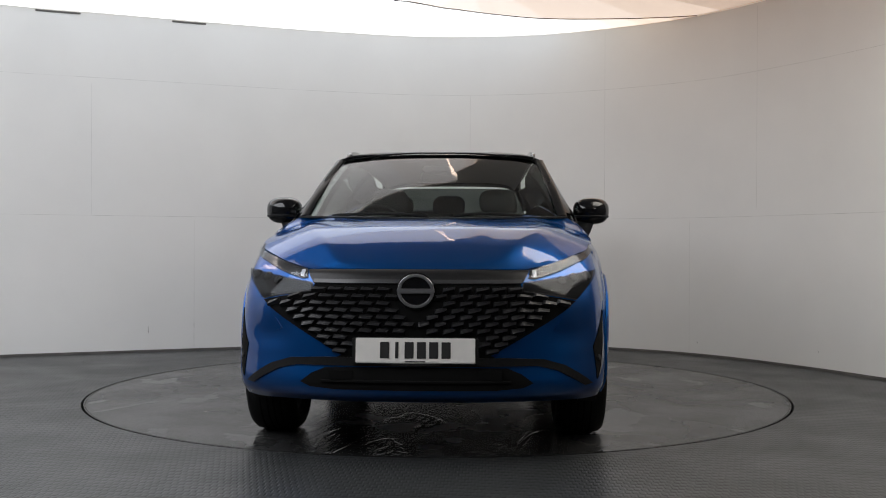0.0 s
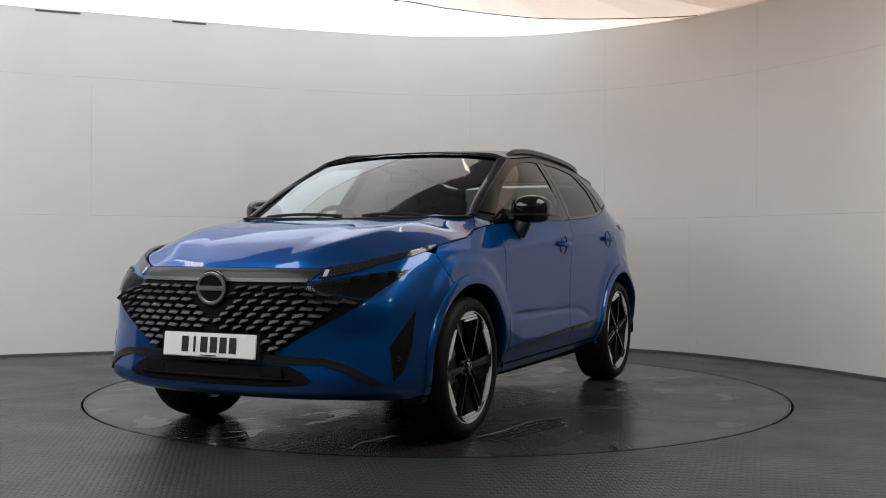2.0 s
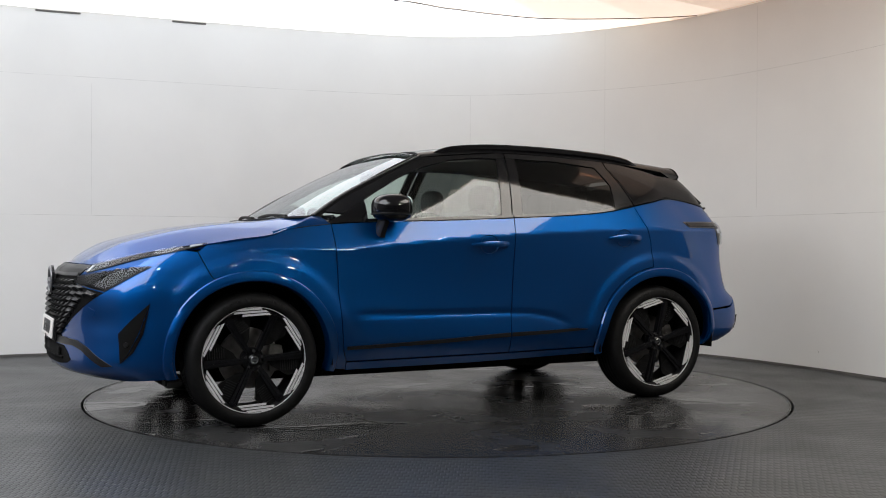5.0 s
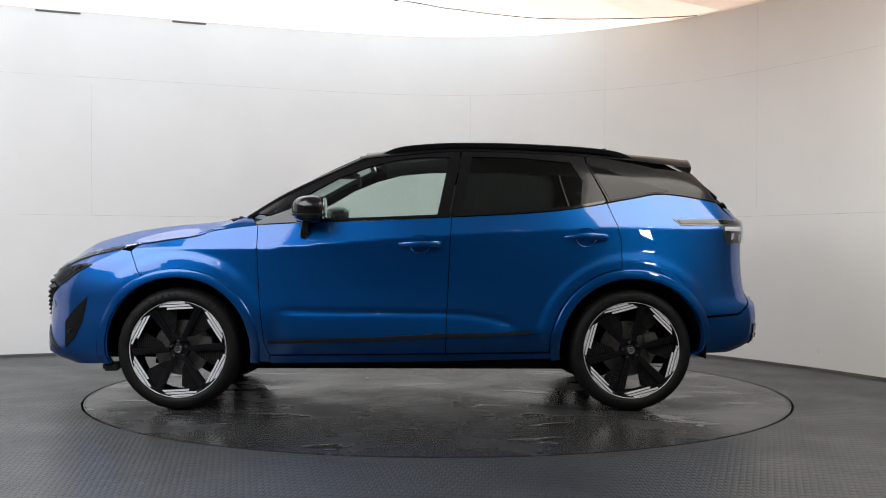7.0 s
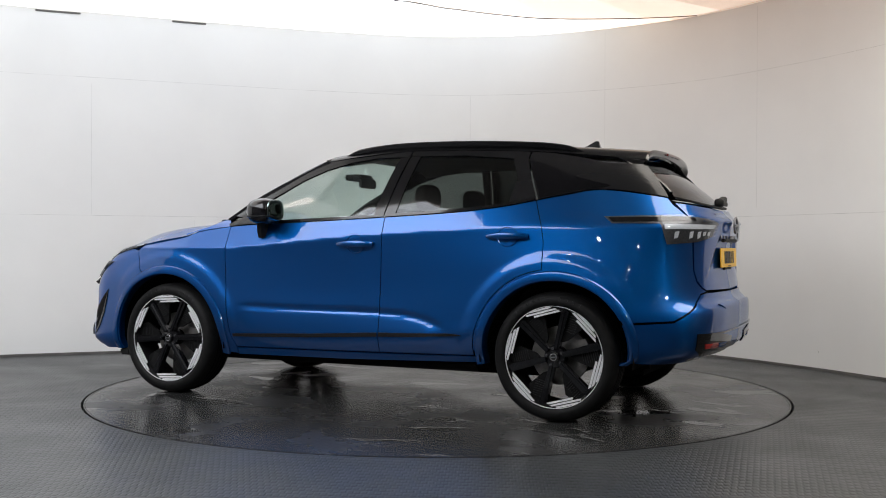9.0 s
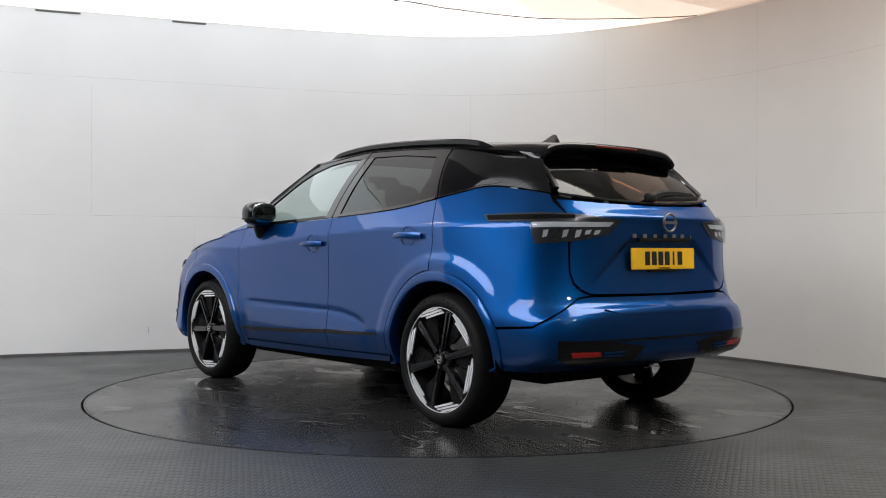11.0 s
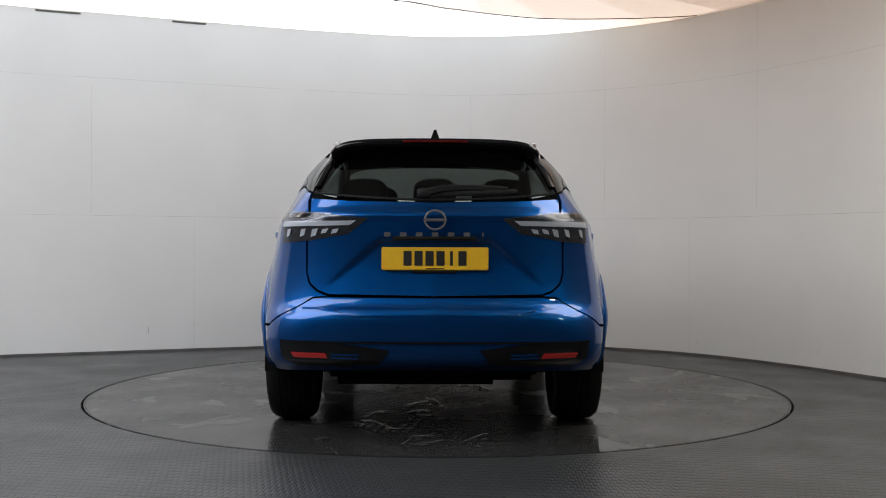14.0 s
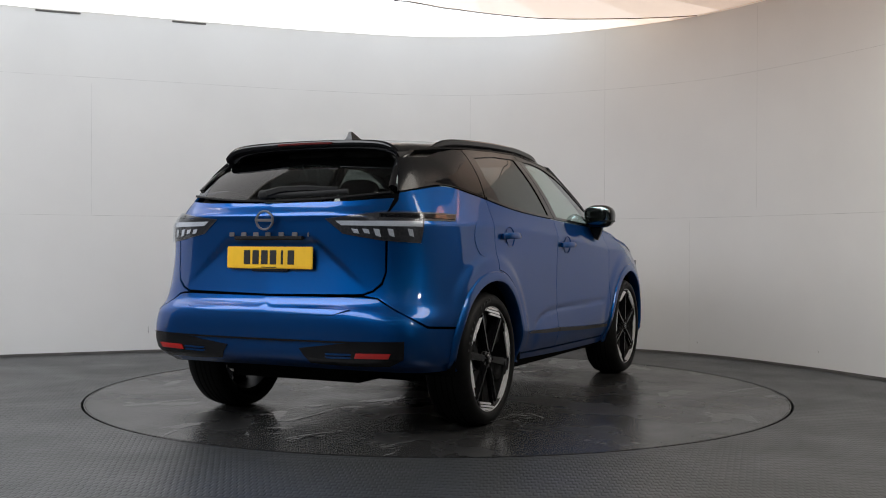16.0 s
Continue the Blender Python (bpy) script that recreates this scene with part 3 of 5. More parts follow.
def patch(poly, off=0.0, step=0.035, gap=0.0, rim=0.012, centre=False, back=False):
    """A skin panel inside the (s, z) polygon: vertices, faces and normals of the left half; centre: closes over the middle plane."""
    if gap:
        keep = [(abs(p[0]) > 2.6) for p in poly]
        q = shrink(poly, gap)
        poly = [(p[0], b[1]) if k and centre else b for p, b, k in zip(poly, q, keep)]
    ring = []
    for i in range(len(poly)):
        a, b = Vector(poly[i]), Vector(poly[(i + 1) % len(poly)])
        k = max(1, int((b - a).length / step))
        ring += [a.lerp(b, j / k) for j in range(k)]
    xs, ys = [p.x for p in ring], [p.y for p in ring]
    inner = []
    nx, ny = int((max(xs) - min(xs)) / step) + 1, int((max(ys) - min(ys)) / step) + 1
    for i in range(1, nx):
        for j in range(1, ny):
            x, y = min(xs) + i * step + (j % 2) * step / 2, min(ys) + j * step
            c = False
            dmin = 1.0
            for k in range(len(ring)):
                p, q = ring[k - 1], ring[k]
                if (p.y > y) != (q.y > y) and x < (q.x - p.x) * (y - p.y) / (q.y - p.y) + p.x:
                    c = not c
                dmin = min(dmin, (q.x - x) ** 2 + (q.y - y) ** 2)
            if c and dmin > (0.45 * step) ** 2:
                inner.append(Vector((x, y)))
    n = len(ring)
    v2, _, faces, *_ = delaunay_2d_cdt(ring + inner, [], [list(range(n))], 1, 1e-5)
    C = [cast(p.x, p.y, off) for p in v2]
    P, N = [c[0] for c in C], [c[1] for c in C]
    if centre:
        for p, q, m in zip(v2, P, N):
            if abs(p.x) > CORE + ROUND * math.pi / 2 - 0.003:
                q.y = m.y = 0
    F = [tuple(f) for f in faces]
    if rim:
        count = {}
        for f in F:
            for a, b in zip(f, f[1:] + f[:1]):
                count[(a, b)] = 1
        for a, b in [e for e in count if (e[1], e[0]) not in count]:
            if centre and abs(P[a].y) < 1e-6 and abs(P[b].y) < 1e-6:
                continue
            k = len(P)
            P += [P[a].copy(), P[b].copy(), P[b] - N[b] * rim, P[a] - N[a] * rim]
            side = (P[b] - P[a]).cross(N[a]).normalized()
            N += [side] * 4
            F.append((k + 1, k, k + 3, k + 2))
    return P, N, F


def oriented(P, N, F):
    out = []
    for f in F:
        fn = (P[f[1]] - P[f[0]]).cross(P[f[2]] - P[f[0]])
        out.append(f if fn.dot(N[f[0]]) >= 0 else f[::-1])
    return out


def panel_part(name, data, material, parent, label="", side=1):
    """side 1: left, -1: right, 0: both halves in one mesh."""
    P, N, F = data
    F = oriented(P, N, F)
    V, M, Q = [], [], []
    for sg in ((1, -1) if side == 0 else (side,)):
        o = len(V)
        V += [(p.x, p.y * sg, p.z) for p in P]
        M += [(n.x, n.y * sg, n.z) for n in N]
        Q += [tuple(o + i for i in (f if sg > 0 else f[::-1])) for f in F]
    me = bpy.data.meshes.new(name)
    me.from_pydata(V, [], Q)
    me.materials.append(material)
    for f in me.polygons:
        f.use_smooth = True
    me.normals_split_custom_set_from_vertices(M)
    ob = new(name, me)
    ob.parent = parent
    if label:
        ob["label"] = label
    return ob


def both(name, data, material, label="", parents=(None, None)):
    """The same panel on both flanks."""
    return [panel_part(name, data, material, p or car, label, sg) for sg, p in zip((1, -1), parents)]


MID = CORE + ROUND * math.pi / 2
ARCH = 0.425
GAP = 0.0025
b_post = [(-.27, 1.143), (-.262, 1.0), (-.250, .72), (-.242, .56), (-.236, .335)]
door_front_edge = [(.80, .325), (.83, .40), (.859, .69), (.87, .886), (.878, 1.094)]

# outer panels
doorF = sz(*door_front_edge[:-1], *belt_run(.878, -.27, -.002), *b_post[1:])
doorR = sz((-.236, .335), *b_post[::-1][1:-1], *belt_run(-.27, -1.2, -.002), (-1.255, 1.09), (-1.272, 1.0), (-1.270, .842),
           *arc(-AXLE, .485, 80, 4, 16), (-.848, .345))
fender = sz(*door_front_edge[::-1], (.80, .28), *arc(AXLE, ARCH, 190, 70, 30), (1.56, .80), (1.655, .935), (1.6, .982), (1.40, 1.014), (1.22, 1.037), (1.1, belt_pt(1.1)[2] - .004), (1.0, belt_pt(1.0)[2] - .003), (.90, belt_pt(.90)[2] - .003))
sill = sz((.80, .32), (-.236, .33), (-.852, .34), (-.895, .305), (-.85, .302), (0, .28), (.80, .274))
quarter = sz(belt_pt(-1.2, -.002), (-1.255, 1.09), (-1.272, 1.0), (-1.270, .842), *arc(-AXLE, .485, 80, 2, 16), (-.895, .345), *arc(-AXLE, ARCH, 358 - 360, 150, 40),
             (-1.76, .56), (-1.95, .80, .575), (-2.06, .70, .655), (-2.1, .62, .714), (-2.12, .55, .724), (-2.10, .60, .745), (-2.07, .632, .78), (-2.05, .643, .84), (-2.05, .648, .985), (-2.05, .66, 1.135), (-1.95, .655, 1.20), *belt_run(-1.90, -1.21, -.002, 14))
bumperF = sz((MID, .266), (2.08, .55, .266), (1.95, .76, .262), (1.745, .275)) + sz(*arc(AXLE, ARCH, -11.5, 70, 24)[1:]) \
    + sz((1.56, .80), (1.655, .935), (1.72, .79, .952), (1.90, .70, .918), (2.09, .5, .862)) + [(MID, .862)]
bumperF[0] = (MID, .266)
bumperR = [(-MID, .716)] + sz((-2.12, .545, .718), (-2.1, .62, .710), (-2.06, .70, .652), (-1.95, .80, .568), (-1.765, .552)) \
    + sz(*arc(-AXLE, ARCH, 153, 183, 10)) + sz((-1.75, .34), (-1.93, .76, .337), (-2.04, .5, .347)) + [(-MID, .352)]
tailgate = [(-MID, 1.188)] + sz((-2.05, .42, 1.196), (-1.955, .643, 1.213), (-2.05, .652, 1.135), (-2.05, .64, .985), (-2.05, .639, .84), (-2.07, .627, .785), (-2.10, .594, .75), (-2.12, .545, .730)) + [(-MID, .722)]
PANEL_STEP = 0.03
dF, dR = patch(doorF, gap=GAP, step=0.017), patch(doorR, gap=GAP, step=0.017)
front_doors = both("front_door", dF, PAINT)
rear_doors = both("rear_door", dR, PAINT)
both("front_fender", patch(fender, gap=GAP, step=0.02), PAINT)
both("sill", patch(sill, gap=GAP, step=PANEL_STEP), PAINT)
both("rear_quarter", patch(quarter, gap=GAP, step=0.02), PAINT)
front_bumper = panel_part("front_bumper", patch(bumperF, gap=GAP, step=PANEL_STEP, centre=True), PAINT, car, "", 0)
rear_bumper = panel_part("rear_bumper", patch(bumperR, gap=GAP, step=PANEL_STEP, centre=True), PAINT, car, "", 0)
gate = panel_part("tailgate", patch(tailgate, gap=GAP, step=0.015, centre=True), PAINT, car, "", 0)


# hood: crowned clamshell, with a raised fold towards each flank
def hood_mesh():
    X = [2.15, 2.10, 2.0, 1.9, 1.7, 1.56, 1.4, 1.22, 1.08, 1.0]
    ZC = [.868, .905, .962, 1.002, 1.058, 1.083, 1.103, 1.116, 1.125, 1.13]
    YE = [.485, .535, .625, .695, .795, .83, .845, .845, .80, .755]
    ZE = [.866, .876, .897, .922, .955, .980, 1.006, 1.032, 1.085, 1.128]
    n, m = 60, 27
    T = np.linspace(0, len(X) - 1, n)
    prof = smooth_line(np.c_[X, ZC, YE, ZE], n)
    G = np.zeros((n, 2 * m - 1, 3))
    for j in range(n):
        x, zc, ye, ze = prof[j]
        k = j / (n - 1)
        for i in range(-(m - 1), m):
            v = abs(i) / (m - 1)
            fold = 0.027 * max(0, 1 - abs(v - 0.70) / 0.26) ** 1.2 * min(1, k * 4) * (1 - 0.4 * k)
            z = zc + (ze - zc) * max(0, v) ** 3.2 + fold
            bow = 0.05 * (1 - k) ** 3 * min(1, (v * ye / .5)) ** 2
            G[j, i + m - 1] = (x - bow - 0.0 * v, math.copysign(v * ye, i), z)
    V, F = grid_mesh(G)
    nu = 2 * m - 1
    edge = list(range(nu)) + [j * nu + nu - 1 for j in range(1, n)] + [(n - 1) * nu + i for i in range(nu - 2, -1, -1)] + [j * nu for j in range(n - 2, 0, -1)]
    V = [tuple(v) for v in V]
    o = len(V)
    V += [(V[e][0] * 0.999, V[e][1] * 0.99, V[e][2] - 0.02) for e in edge]
    F += [(edge[i], edge[(i + 1) % len(edge)], o + (i + 1) % len(edge), o + i) for i in range(len(edge))]
    me = bpy.data.meshes.new("hood")
    me.from_pydata(V, [], F)
    bm = bmesh.new()
    bm.from_mesh(me)
    bmesh.ops.recalc_face_normals(bm, faces=bm.faces[:])
    return bm


hood = part("hood", hood_mesh(), PAINT, car, sharp=50)


# fender shoulder between the hood's edge and the front pillar
for sg in (1, -1):
    A = smooth_line([(1.22, .846, 1.034), (1.08, .806, 1.085), (1.0, .762, 1.126), (.94, .735, 1.142)], 12)
    B = np.array([belt_pt(x, -.001) for x in np.linspace(1.22, .885, 12)])
    k = np.linspace(0, 1, 7)[:, None, None]
    G = A[None] * (1 - k) + B[None] * k
    G[..., 2] += 0.006 * np.sin(np.pi * k[..., 0])
    V, F = grid_mesh(G * np.array([1, sg, 1]))
    bm = bmesh.new()
    vs = [bm.verts.new(p) for p in V]
    for f in F:
        bm.faces.new([vs[i] for i in f])
    bmesh.ops.recalc_face_normals(bm, faces=bm.faces[:])
    if sum(f.normal.z for f in bm.faces) < 0:
        bmesh.ops.reverse_faces(bm, faces=bm.faces[:])
    part("fender_shoulder", bm, PAINT, car)


# dark shell behind the panels, wheel housings and floor pan
def inner_shell():
    G = grid[::5, ::6].copy()
    G[..., 0] *= 0.975
    G[..., 1] *= 0.962
    bm = bmesh.new()
    for sg in (1, -1):
        V, F = grid_mesh(G * np.array([1, sg, 1]))
        vs = [bm.verts.new(v) for v in V]
        for f in F:
            c = V[list(f)].mean(0)
            if any(math.hypot(c[0] - s * AXLE, c[2] - HUB_Z) < 0.47 and abs(c[1]) > 0.5 for s in (1, -1)):
                continue
            bm.faces.new([vs[i] for i in f])
    return bm


part("inner_shell", inner_shell(), LINER, car)
for sx in (1, -1):
    for sy in (1, -1):
        bm = bmesh.new()
        cyl(bm, pose(sx * AXLE, sy * 0.69, HUB_Z, 90, 0, 0), 0.445, 0.445, 0.40, 40, caps=False)
        cyl(bm, pose(sx * AXLE, sy * 0.50, HUB_Z, 90, 0, 0), 0.445, 0.445, 0.02, 40)
        bmesh.ops.bisect_plane(bm, geom=bm.verts[:] + bm.edges[:] + bm.faces[:], plane_co=(0, 0, .31), plane_no=(0, 0, -1), clear_outer=True)
        part("wheel_housing", bm, LINER, car)
bm = bmesh.new()
box(bm, .1, 0, 0.255, 2.9, 1.16, 0.09, 0.03)
part("floor_pan", bm, LINER, car)
for x, z_, l, w_, h in ((0, .28, 1.72, 1.60, .08), (1.78, .315, .5, 1.0, .09), (-1.70, .36, .5, 1.10, .08)):
    bm = bmesh.new()
    box(bm, x, 0, z_, l, w_, h, 0.03)
    part("undertray", bm, LINER, car)


# ---- glasshouse ----
def top_at(x):
    return float(np.interp(-x, [-p[0] for p in roof_edge], [p[2] for p in roof_edge]))


def top_line(x0, x1, n=12, d=0.003):
    return [(x0 + (x1 - x0) * i / n, top_at(x0 + (x1 - x0) * i / n) - d) for i in range(n + 1)]


def belt_at(x):
    return belt_pt(x)[2]


front_pane = [(.66, 1.118), (.06, 1.140), (-.185, 1.153), (-.262, 1.513), (-.1, 1.512), (.07, 1.491), (.24, 1.446), (.41, 1.378), (.60, 1.272), (.66, 1.236)]
rear_pane = [(-.335, 1.162), (-.60, 1.18), (-.98, 1.203), (-1.037, 1.205), (-1.062, 1.365), (-1.0, 1.484), (-.7, 1.512), (-.40, 1.517)]
for name, poly, m, lab, parents in (("side_window", front_pane, GLASS, "clear tinted side glass", front_doors), ("side_window", rear_pane, PRIVACY, "dark privacy glass", rear_doors)):
    both(name, patch(shrink(sz(*poly), -0.022), off=-0.005, rim=0, step=0.06), m, lab, parents)
edge = [(.80, 1.150), (.66, 1.236), (.60, 1.272), (.41, 1.378), (.24, 1.446), (.07, 1.491), (-.1, 1.512), (-.262, 1.513)]
both("door_frame", patch(sz(*edge, (-.328, 1.515), *top_line(-.328, .90, 24)), step=0.03, gap=0.001), ROOFBLACK, "gloss black window frame", front_doors)
both("mirror_sail", patch(sz((.90, 1.104), (.66, 1.104), (.66, 1.236), (.80, 1.150)), step=0.03), BLACK, "gloss black corner panel", front_doors)
both("centre_pillar", patch(sz((-.185, 1.15), (-.262, 1.513), (-.326, 1.515), (-.256, 1.15)), step=0.03, gap=0.001), BLACK, "gloss black pillar cover", front_doors)
both("centre_pillar", patch(sz((-.262, 1.15), (-.333, 1.515), (-.40, 1.517), (-.335, 1.158)), step=0.03, gap=0.001), BLACK, "gloss black pillar cover", rear_doors)
both("door_frame", patch(sz((-.333, 1.516), (-.40, 1.517), (-.7, 1.512), (-1.0, 1.484), (-1.062, 1.365), (-1.037, 1.205), (-1.12, belt_at(-1.12) + .004), (-1.2, belt_at(-1.2) + .004), (-1.095, 1.478), *top_line(-1.09, -.34)), step=0.03, gap=0.001), ROOFBLACK,
     "gloss black window frame", rear_doors)
both("rear_pillar", patch(sz((-1.10, 1.478), *belt_run(-1.208, -1.90, .003, 14), (-1.925, .64, 1.245), (-1.755, .538, 1.436), *top_line(-1.70, -1.10)), step=0.03, gap=0.002), ROOFBLACK, "gloss black rear pillar")
both("quarter_window", patch(sz((-1.112, 1.468), *belt_run(-1.218, -1.56, .012, 6), (-1.62, .73, 1.312), (-1.44, 1.368), (-1.28, 1.425)), off=0.0025, step=0.03, rim=0.003), DARKGLASS, "dark fixed quarter glass")


def belt_trim(x0, x1, parents):
    xs = [x0 + (x1 - x0) * i / 16 for i in range(17)]
    poly = [belt_pt(x, .001) for x in xs] + [belt_pt(x, .017) for x in xs[::-1]]
    both("belt_trim", patch(sz(*poly), off=0.004, step=0.04, rim=0.008), BLACK, "gloss black window trim", parents)


belt_trim(.885, -.262, front_doors)
belt_trim(-.272, -1.185, rear_doors)


def sheet(G, thick):
    """A closed slab from a grid of points, thickened downwards along z."""
    V, F = grid_mesh(G)
    bm = bmesh.new()
    vs = [bm.verts.new(v) for v in V]
    for f in F:
        bm.faces.new([vs[i] for i in f])
    bmesh.ops.recalc_face_normals(bm, faces=bm.faces[:])
    up = sum(f.normal.z for f in bm.faces)
    if up < 0:
        bmesh.ops.reverse_faces(bm, faces=bm.faces[:])
    if thick:
        bmesh.ops.solidify(bm, geom=bm.faces[:], thickness=thick)
    return bm


def mirror_rows(H):
    """Half rows from the middle outwards to full rows."""
    L = H[:, ::-1].copy()
    L[..., 1] *= -1
    return np.concatenate([L[:, :-1], H], 1)


XR = [.25, 0, -.3, -.65, -1.0, -1.22, -1.49, -1.66, -1.755]
ZR = [1.556, 1.588, 1.603, 1.602, 1.589, 1.575, 1.557, 1.544, 1.534]
YR = [.64, .632, .62, .61, .60, .59, .572, .555, .545]
ER = [1.505, 1.532, 1.555, 1.55, 1.535, 1.52, 1.494, 1.474, 1.464]
prof = smooth_line(np.c_[XR, ZR, YR, ER], 50)
v = np.sin(np.linspace(0, math.pi / 2, 18))
H = np.stack([np.c_[np.full(18, x) - (0.025 * max(0, (-x - 1.4) / .38) * (1 - v ** 2)), v * ye, zc + (ze - zc) * (0.35 * v ** 3 + 0.65 * v ** 14) - 0.004 * max(0, (-x - 1.4) / .38) * (1 - v ** 2)] for x, zc, ye, ze in prof])
part("roof", sheet(mirror_rows(H), 0.02), ROOFBLACK, car, "gloss black roof", sharp=50)
# spoiler: lip under the roof's trailing edge
last = H[-1]
S = np.stack([last + np.array([0.0, 0, 0.001]), last + np.array([-0.008, 0, -0.008]), last + np.array([-0.004, 0, -0.026]), last * np.array([1, .97, 1]) + np.array([0.06, 0, -0.05]), last * np.array([1, .97, 1]) + np.array([0.14, 0, -0.07])])
spoiler = part("spoiler", sheet(mirror_rows(S), 0.006), BLACK, car, "gloss black roof spoiler", sharp=60)
bm = bmesh.new()
sweep(bm, [(last[0][0] - 0.021 + 0.02 * (y / .3) ** 2 * .4, y, last[0][2] - 0.012 - 0.012 * (abs(y) / .3) ** 2 * .4) for y in np.linspace(-.17, .17, 13)], 0.012, 0.012)
part("brake_light", bm, DARKRED, spoiler, "red high brake light strip")

# spoiler ends that run down into the rear pillars
for sg in (1, -1):
    edge_ = smooth_line([(-1.60, .562, 1.482), (-1.70, .552, 1.468), (-1.765, .544, 1.460)], 8)
    foot_ = smooth_line([(-1.68, .566, 1.440), (-1.745, .556, 1.412), (-1.770, .560, 1.385)], 8)
    k_ = np.linspace(0, 1, 6)[:, None, None]
    G_ = edge_[None] * (1 - k_) + foot_[None] * k_
    G_[..., 0] += 0.03 * np.sin(np.pi * k_[..., 0]) * np.linspace(0, 1, 8)[None]
    part("spoiler_end", sheet(G_ * np.array([1, sg, 1]), 0.012), BLACK, spoiler, "gloss black spoiler end", sharp=60)

# windscreen
u = np.linspace(0, 1, 21)[:, None]
bot = np.c_[1.10 - 0.17 * u ** 2.2, .735 * u, 1.122 + 0.014 * u]
top = np.c_[.255 + 0.0 * u, .612 * u, 1.553 - 0.042 * u ** 2.5]
w = np.linspace(0, 1, 15)[:, None, None]
Hw = bot[None] * (1 - w) + top[None] * w
Hw[..., 2] += (0.022 * np.sin(np.pi * w) * np.ones_like(u.T)[..., None])[..., 0]
part("windscreen", sheet(mirror_rows(Hw), 0.0), GLASS, car, "clear laminated windscreen")
for sg in (1, -1):
    bm = bmesh.new()
    sweep(bm, [(p[0], sg * p[1], p[2] + 0.004) for p in Hw[:, -1]], 0.028, 0.016)
    part("windscreen_seal", bm, PLASTIC, car, "black glass edge band")
bm = bmesh.new()
sweep(bm, [(p[0] + 0.02, p[1], p[2] + 0.004) for p in mirror_rows(Hw)[-1]], 0.03, 0.006)
part("windscreen_header", bm, BLACK, car, "black glass edge band")
bm = bmesh.new()
sweep(bm, [(p[0] + 0.025, p[1], p[2] - 0.004) for p in mirror_rows(Hw)[0]], 0.10, 0.014)
part("cowl", bm, PLASTIC, car, "black plastic cowl below the windscreen")
for sg in (1, -1):
    bm = bmesh.new()
    sweep(bm, [(p[0], sg * (p[1] - 0.014), p[2] - 0.002) for p in smooth_line(roof_edge[:4], 20)], 0.05, 0.03)
    part("front_pillar", bm, ROOFBLACK, car, "gloss black front pillar")
for y0, y1, side in ((-.02, -.56, 1), (.50, .12, 1)):
    bm = bmesh.new()
    sweep(bm, [(1.085 - 0.12 * (abs(y) / .735) ** 2.2 - 0.0 * k, y, 1.138 + 0.012 * math.sin(k * 3.1)) for k, y in ((i / 14, y0 + (y1 - y0) * i / 14) for i in range(15))], 0.022, 0.016)
    part("wiper", bm, PLASTIC, car, "black wiper arm and blade")
bm = bmesh.new()
box(bm, .40, 0, 1.442, .14, .2, .04, .015, None)
box(bm, .33, 0, 1.40, .02, .23, .065, .01)
part("rear_view_mirror", bm, PLASTIC, car, "black interior mirror and sensor housing")

# rear glass
bot = np.c_[-2.082 + 0.135 * u ** 2.2, .606 * u, 1.194 + 0.04 * u ** 2]
top = np.c_[-1.765 + 0.05 * u ** 2, .528 * u, 1.445 - 0.012 * u ** 2]
Hg = bot[None] * (1 - w) + top[None] * w
Hg[..., 2] += (0.012 * np.sin(np.pi * w) * np.ones_like(u.T)[..., None])[..., 0]
part("rear_window", sheet(mirror_rows(Hg), 0.0), PRIVACY, gate, "dark privacy glass")
for sg in (1, -1):
    bm = bmesh.new()
    sweep(bm, [(p[0], sg * (p[1] + .004), p[2] + .002) for p in Hg[2:, -1]], 0.030, 0.02)
    part("window_edge", bm, BLACK, gate, "black glass edge")
bm = bmesh.new()
sweep(bm, [(p[0] + .003, p[1], p[2] + .006) for p in mirror_rows(Hg)[0]], 0.02, 0.012)
part("window_edge", bm, PLASTIC, gate, "black glass edge")
bm = bmesh.new()
sweep(bm, [(-2.085, .06, 1.232), (-2.083, -.04, 1.256), (-2.07, -.18, 1.262), (-2.035, -.36, 1.256)], 0.036, 0.036, taper=lambda k: 1.15 - 0.5 * k)
sweep(bm, [(-2.088, .05, 1.226), (-2.08, -.18, 1.232), (-2.03, -.41, 1.244)], 0.016, 0.026)
blob(bm, (-2.080, .055, 1.232), (.028, .036, .026), 3)
part("rear_wiper", bm, PLASTIC, gate, "black rear wiper")

# roof rails and aerial
for sg in (1, -1):
    line = smooth_line([(.16, .600, 1.545), (.06, .598, 1.572), (-.1, .594, 1.592), (-.3, .590, 1.603), (-.63, .583, 1.602), (-.98, .575, 1.588), (-1.2, .568, 1.571), (-1.33, .562, 1.548), (-1.42, .556, 1.522)], 40)
    bm = bmesh.new()
    sweep(bm, [(p[0], sg * p[1], p[2] - 0.014) for p in line], 0.032, 0.036, taper=lambda k: min(1, .12 + 6 * min(k, 1 - k)))
    rail = part("roof_rail", bm, BLACK, car, "gloss black roof rail")
bm = bmesh.new()
fin = [(-1.15, 0, 1.575), (-1.25, 0, 1.60), (-1.305, 0, 1.632), (-1.325, 0, 1.632), (-1.345, 0, 1.565)]
L = [[bm.verts.new((p[0], s * w, p[2])) for p, w in zip(fin, (.01, .022, .006, .006, .03))] for s in (1, -1)]
bm.faces.new(L[0]), bm.faces.new(L[1][::-1])
for i in range(5):
    bm.faces.new((L[0][i], L[1][i], L[1][(i + 1) % 5], L[0][(i + 1) % 5]))
bmesh.ops.recalc_face_normals(bm, faces=bm.faces[:])
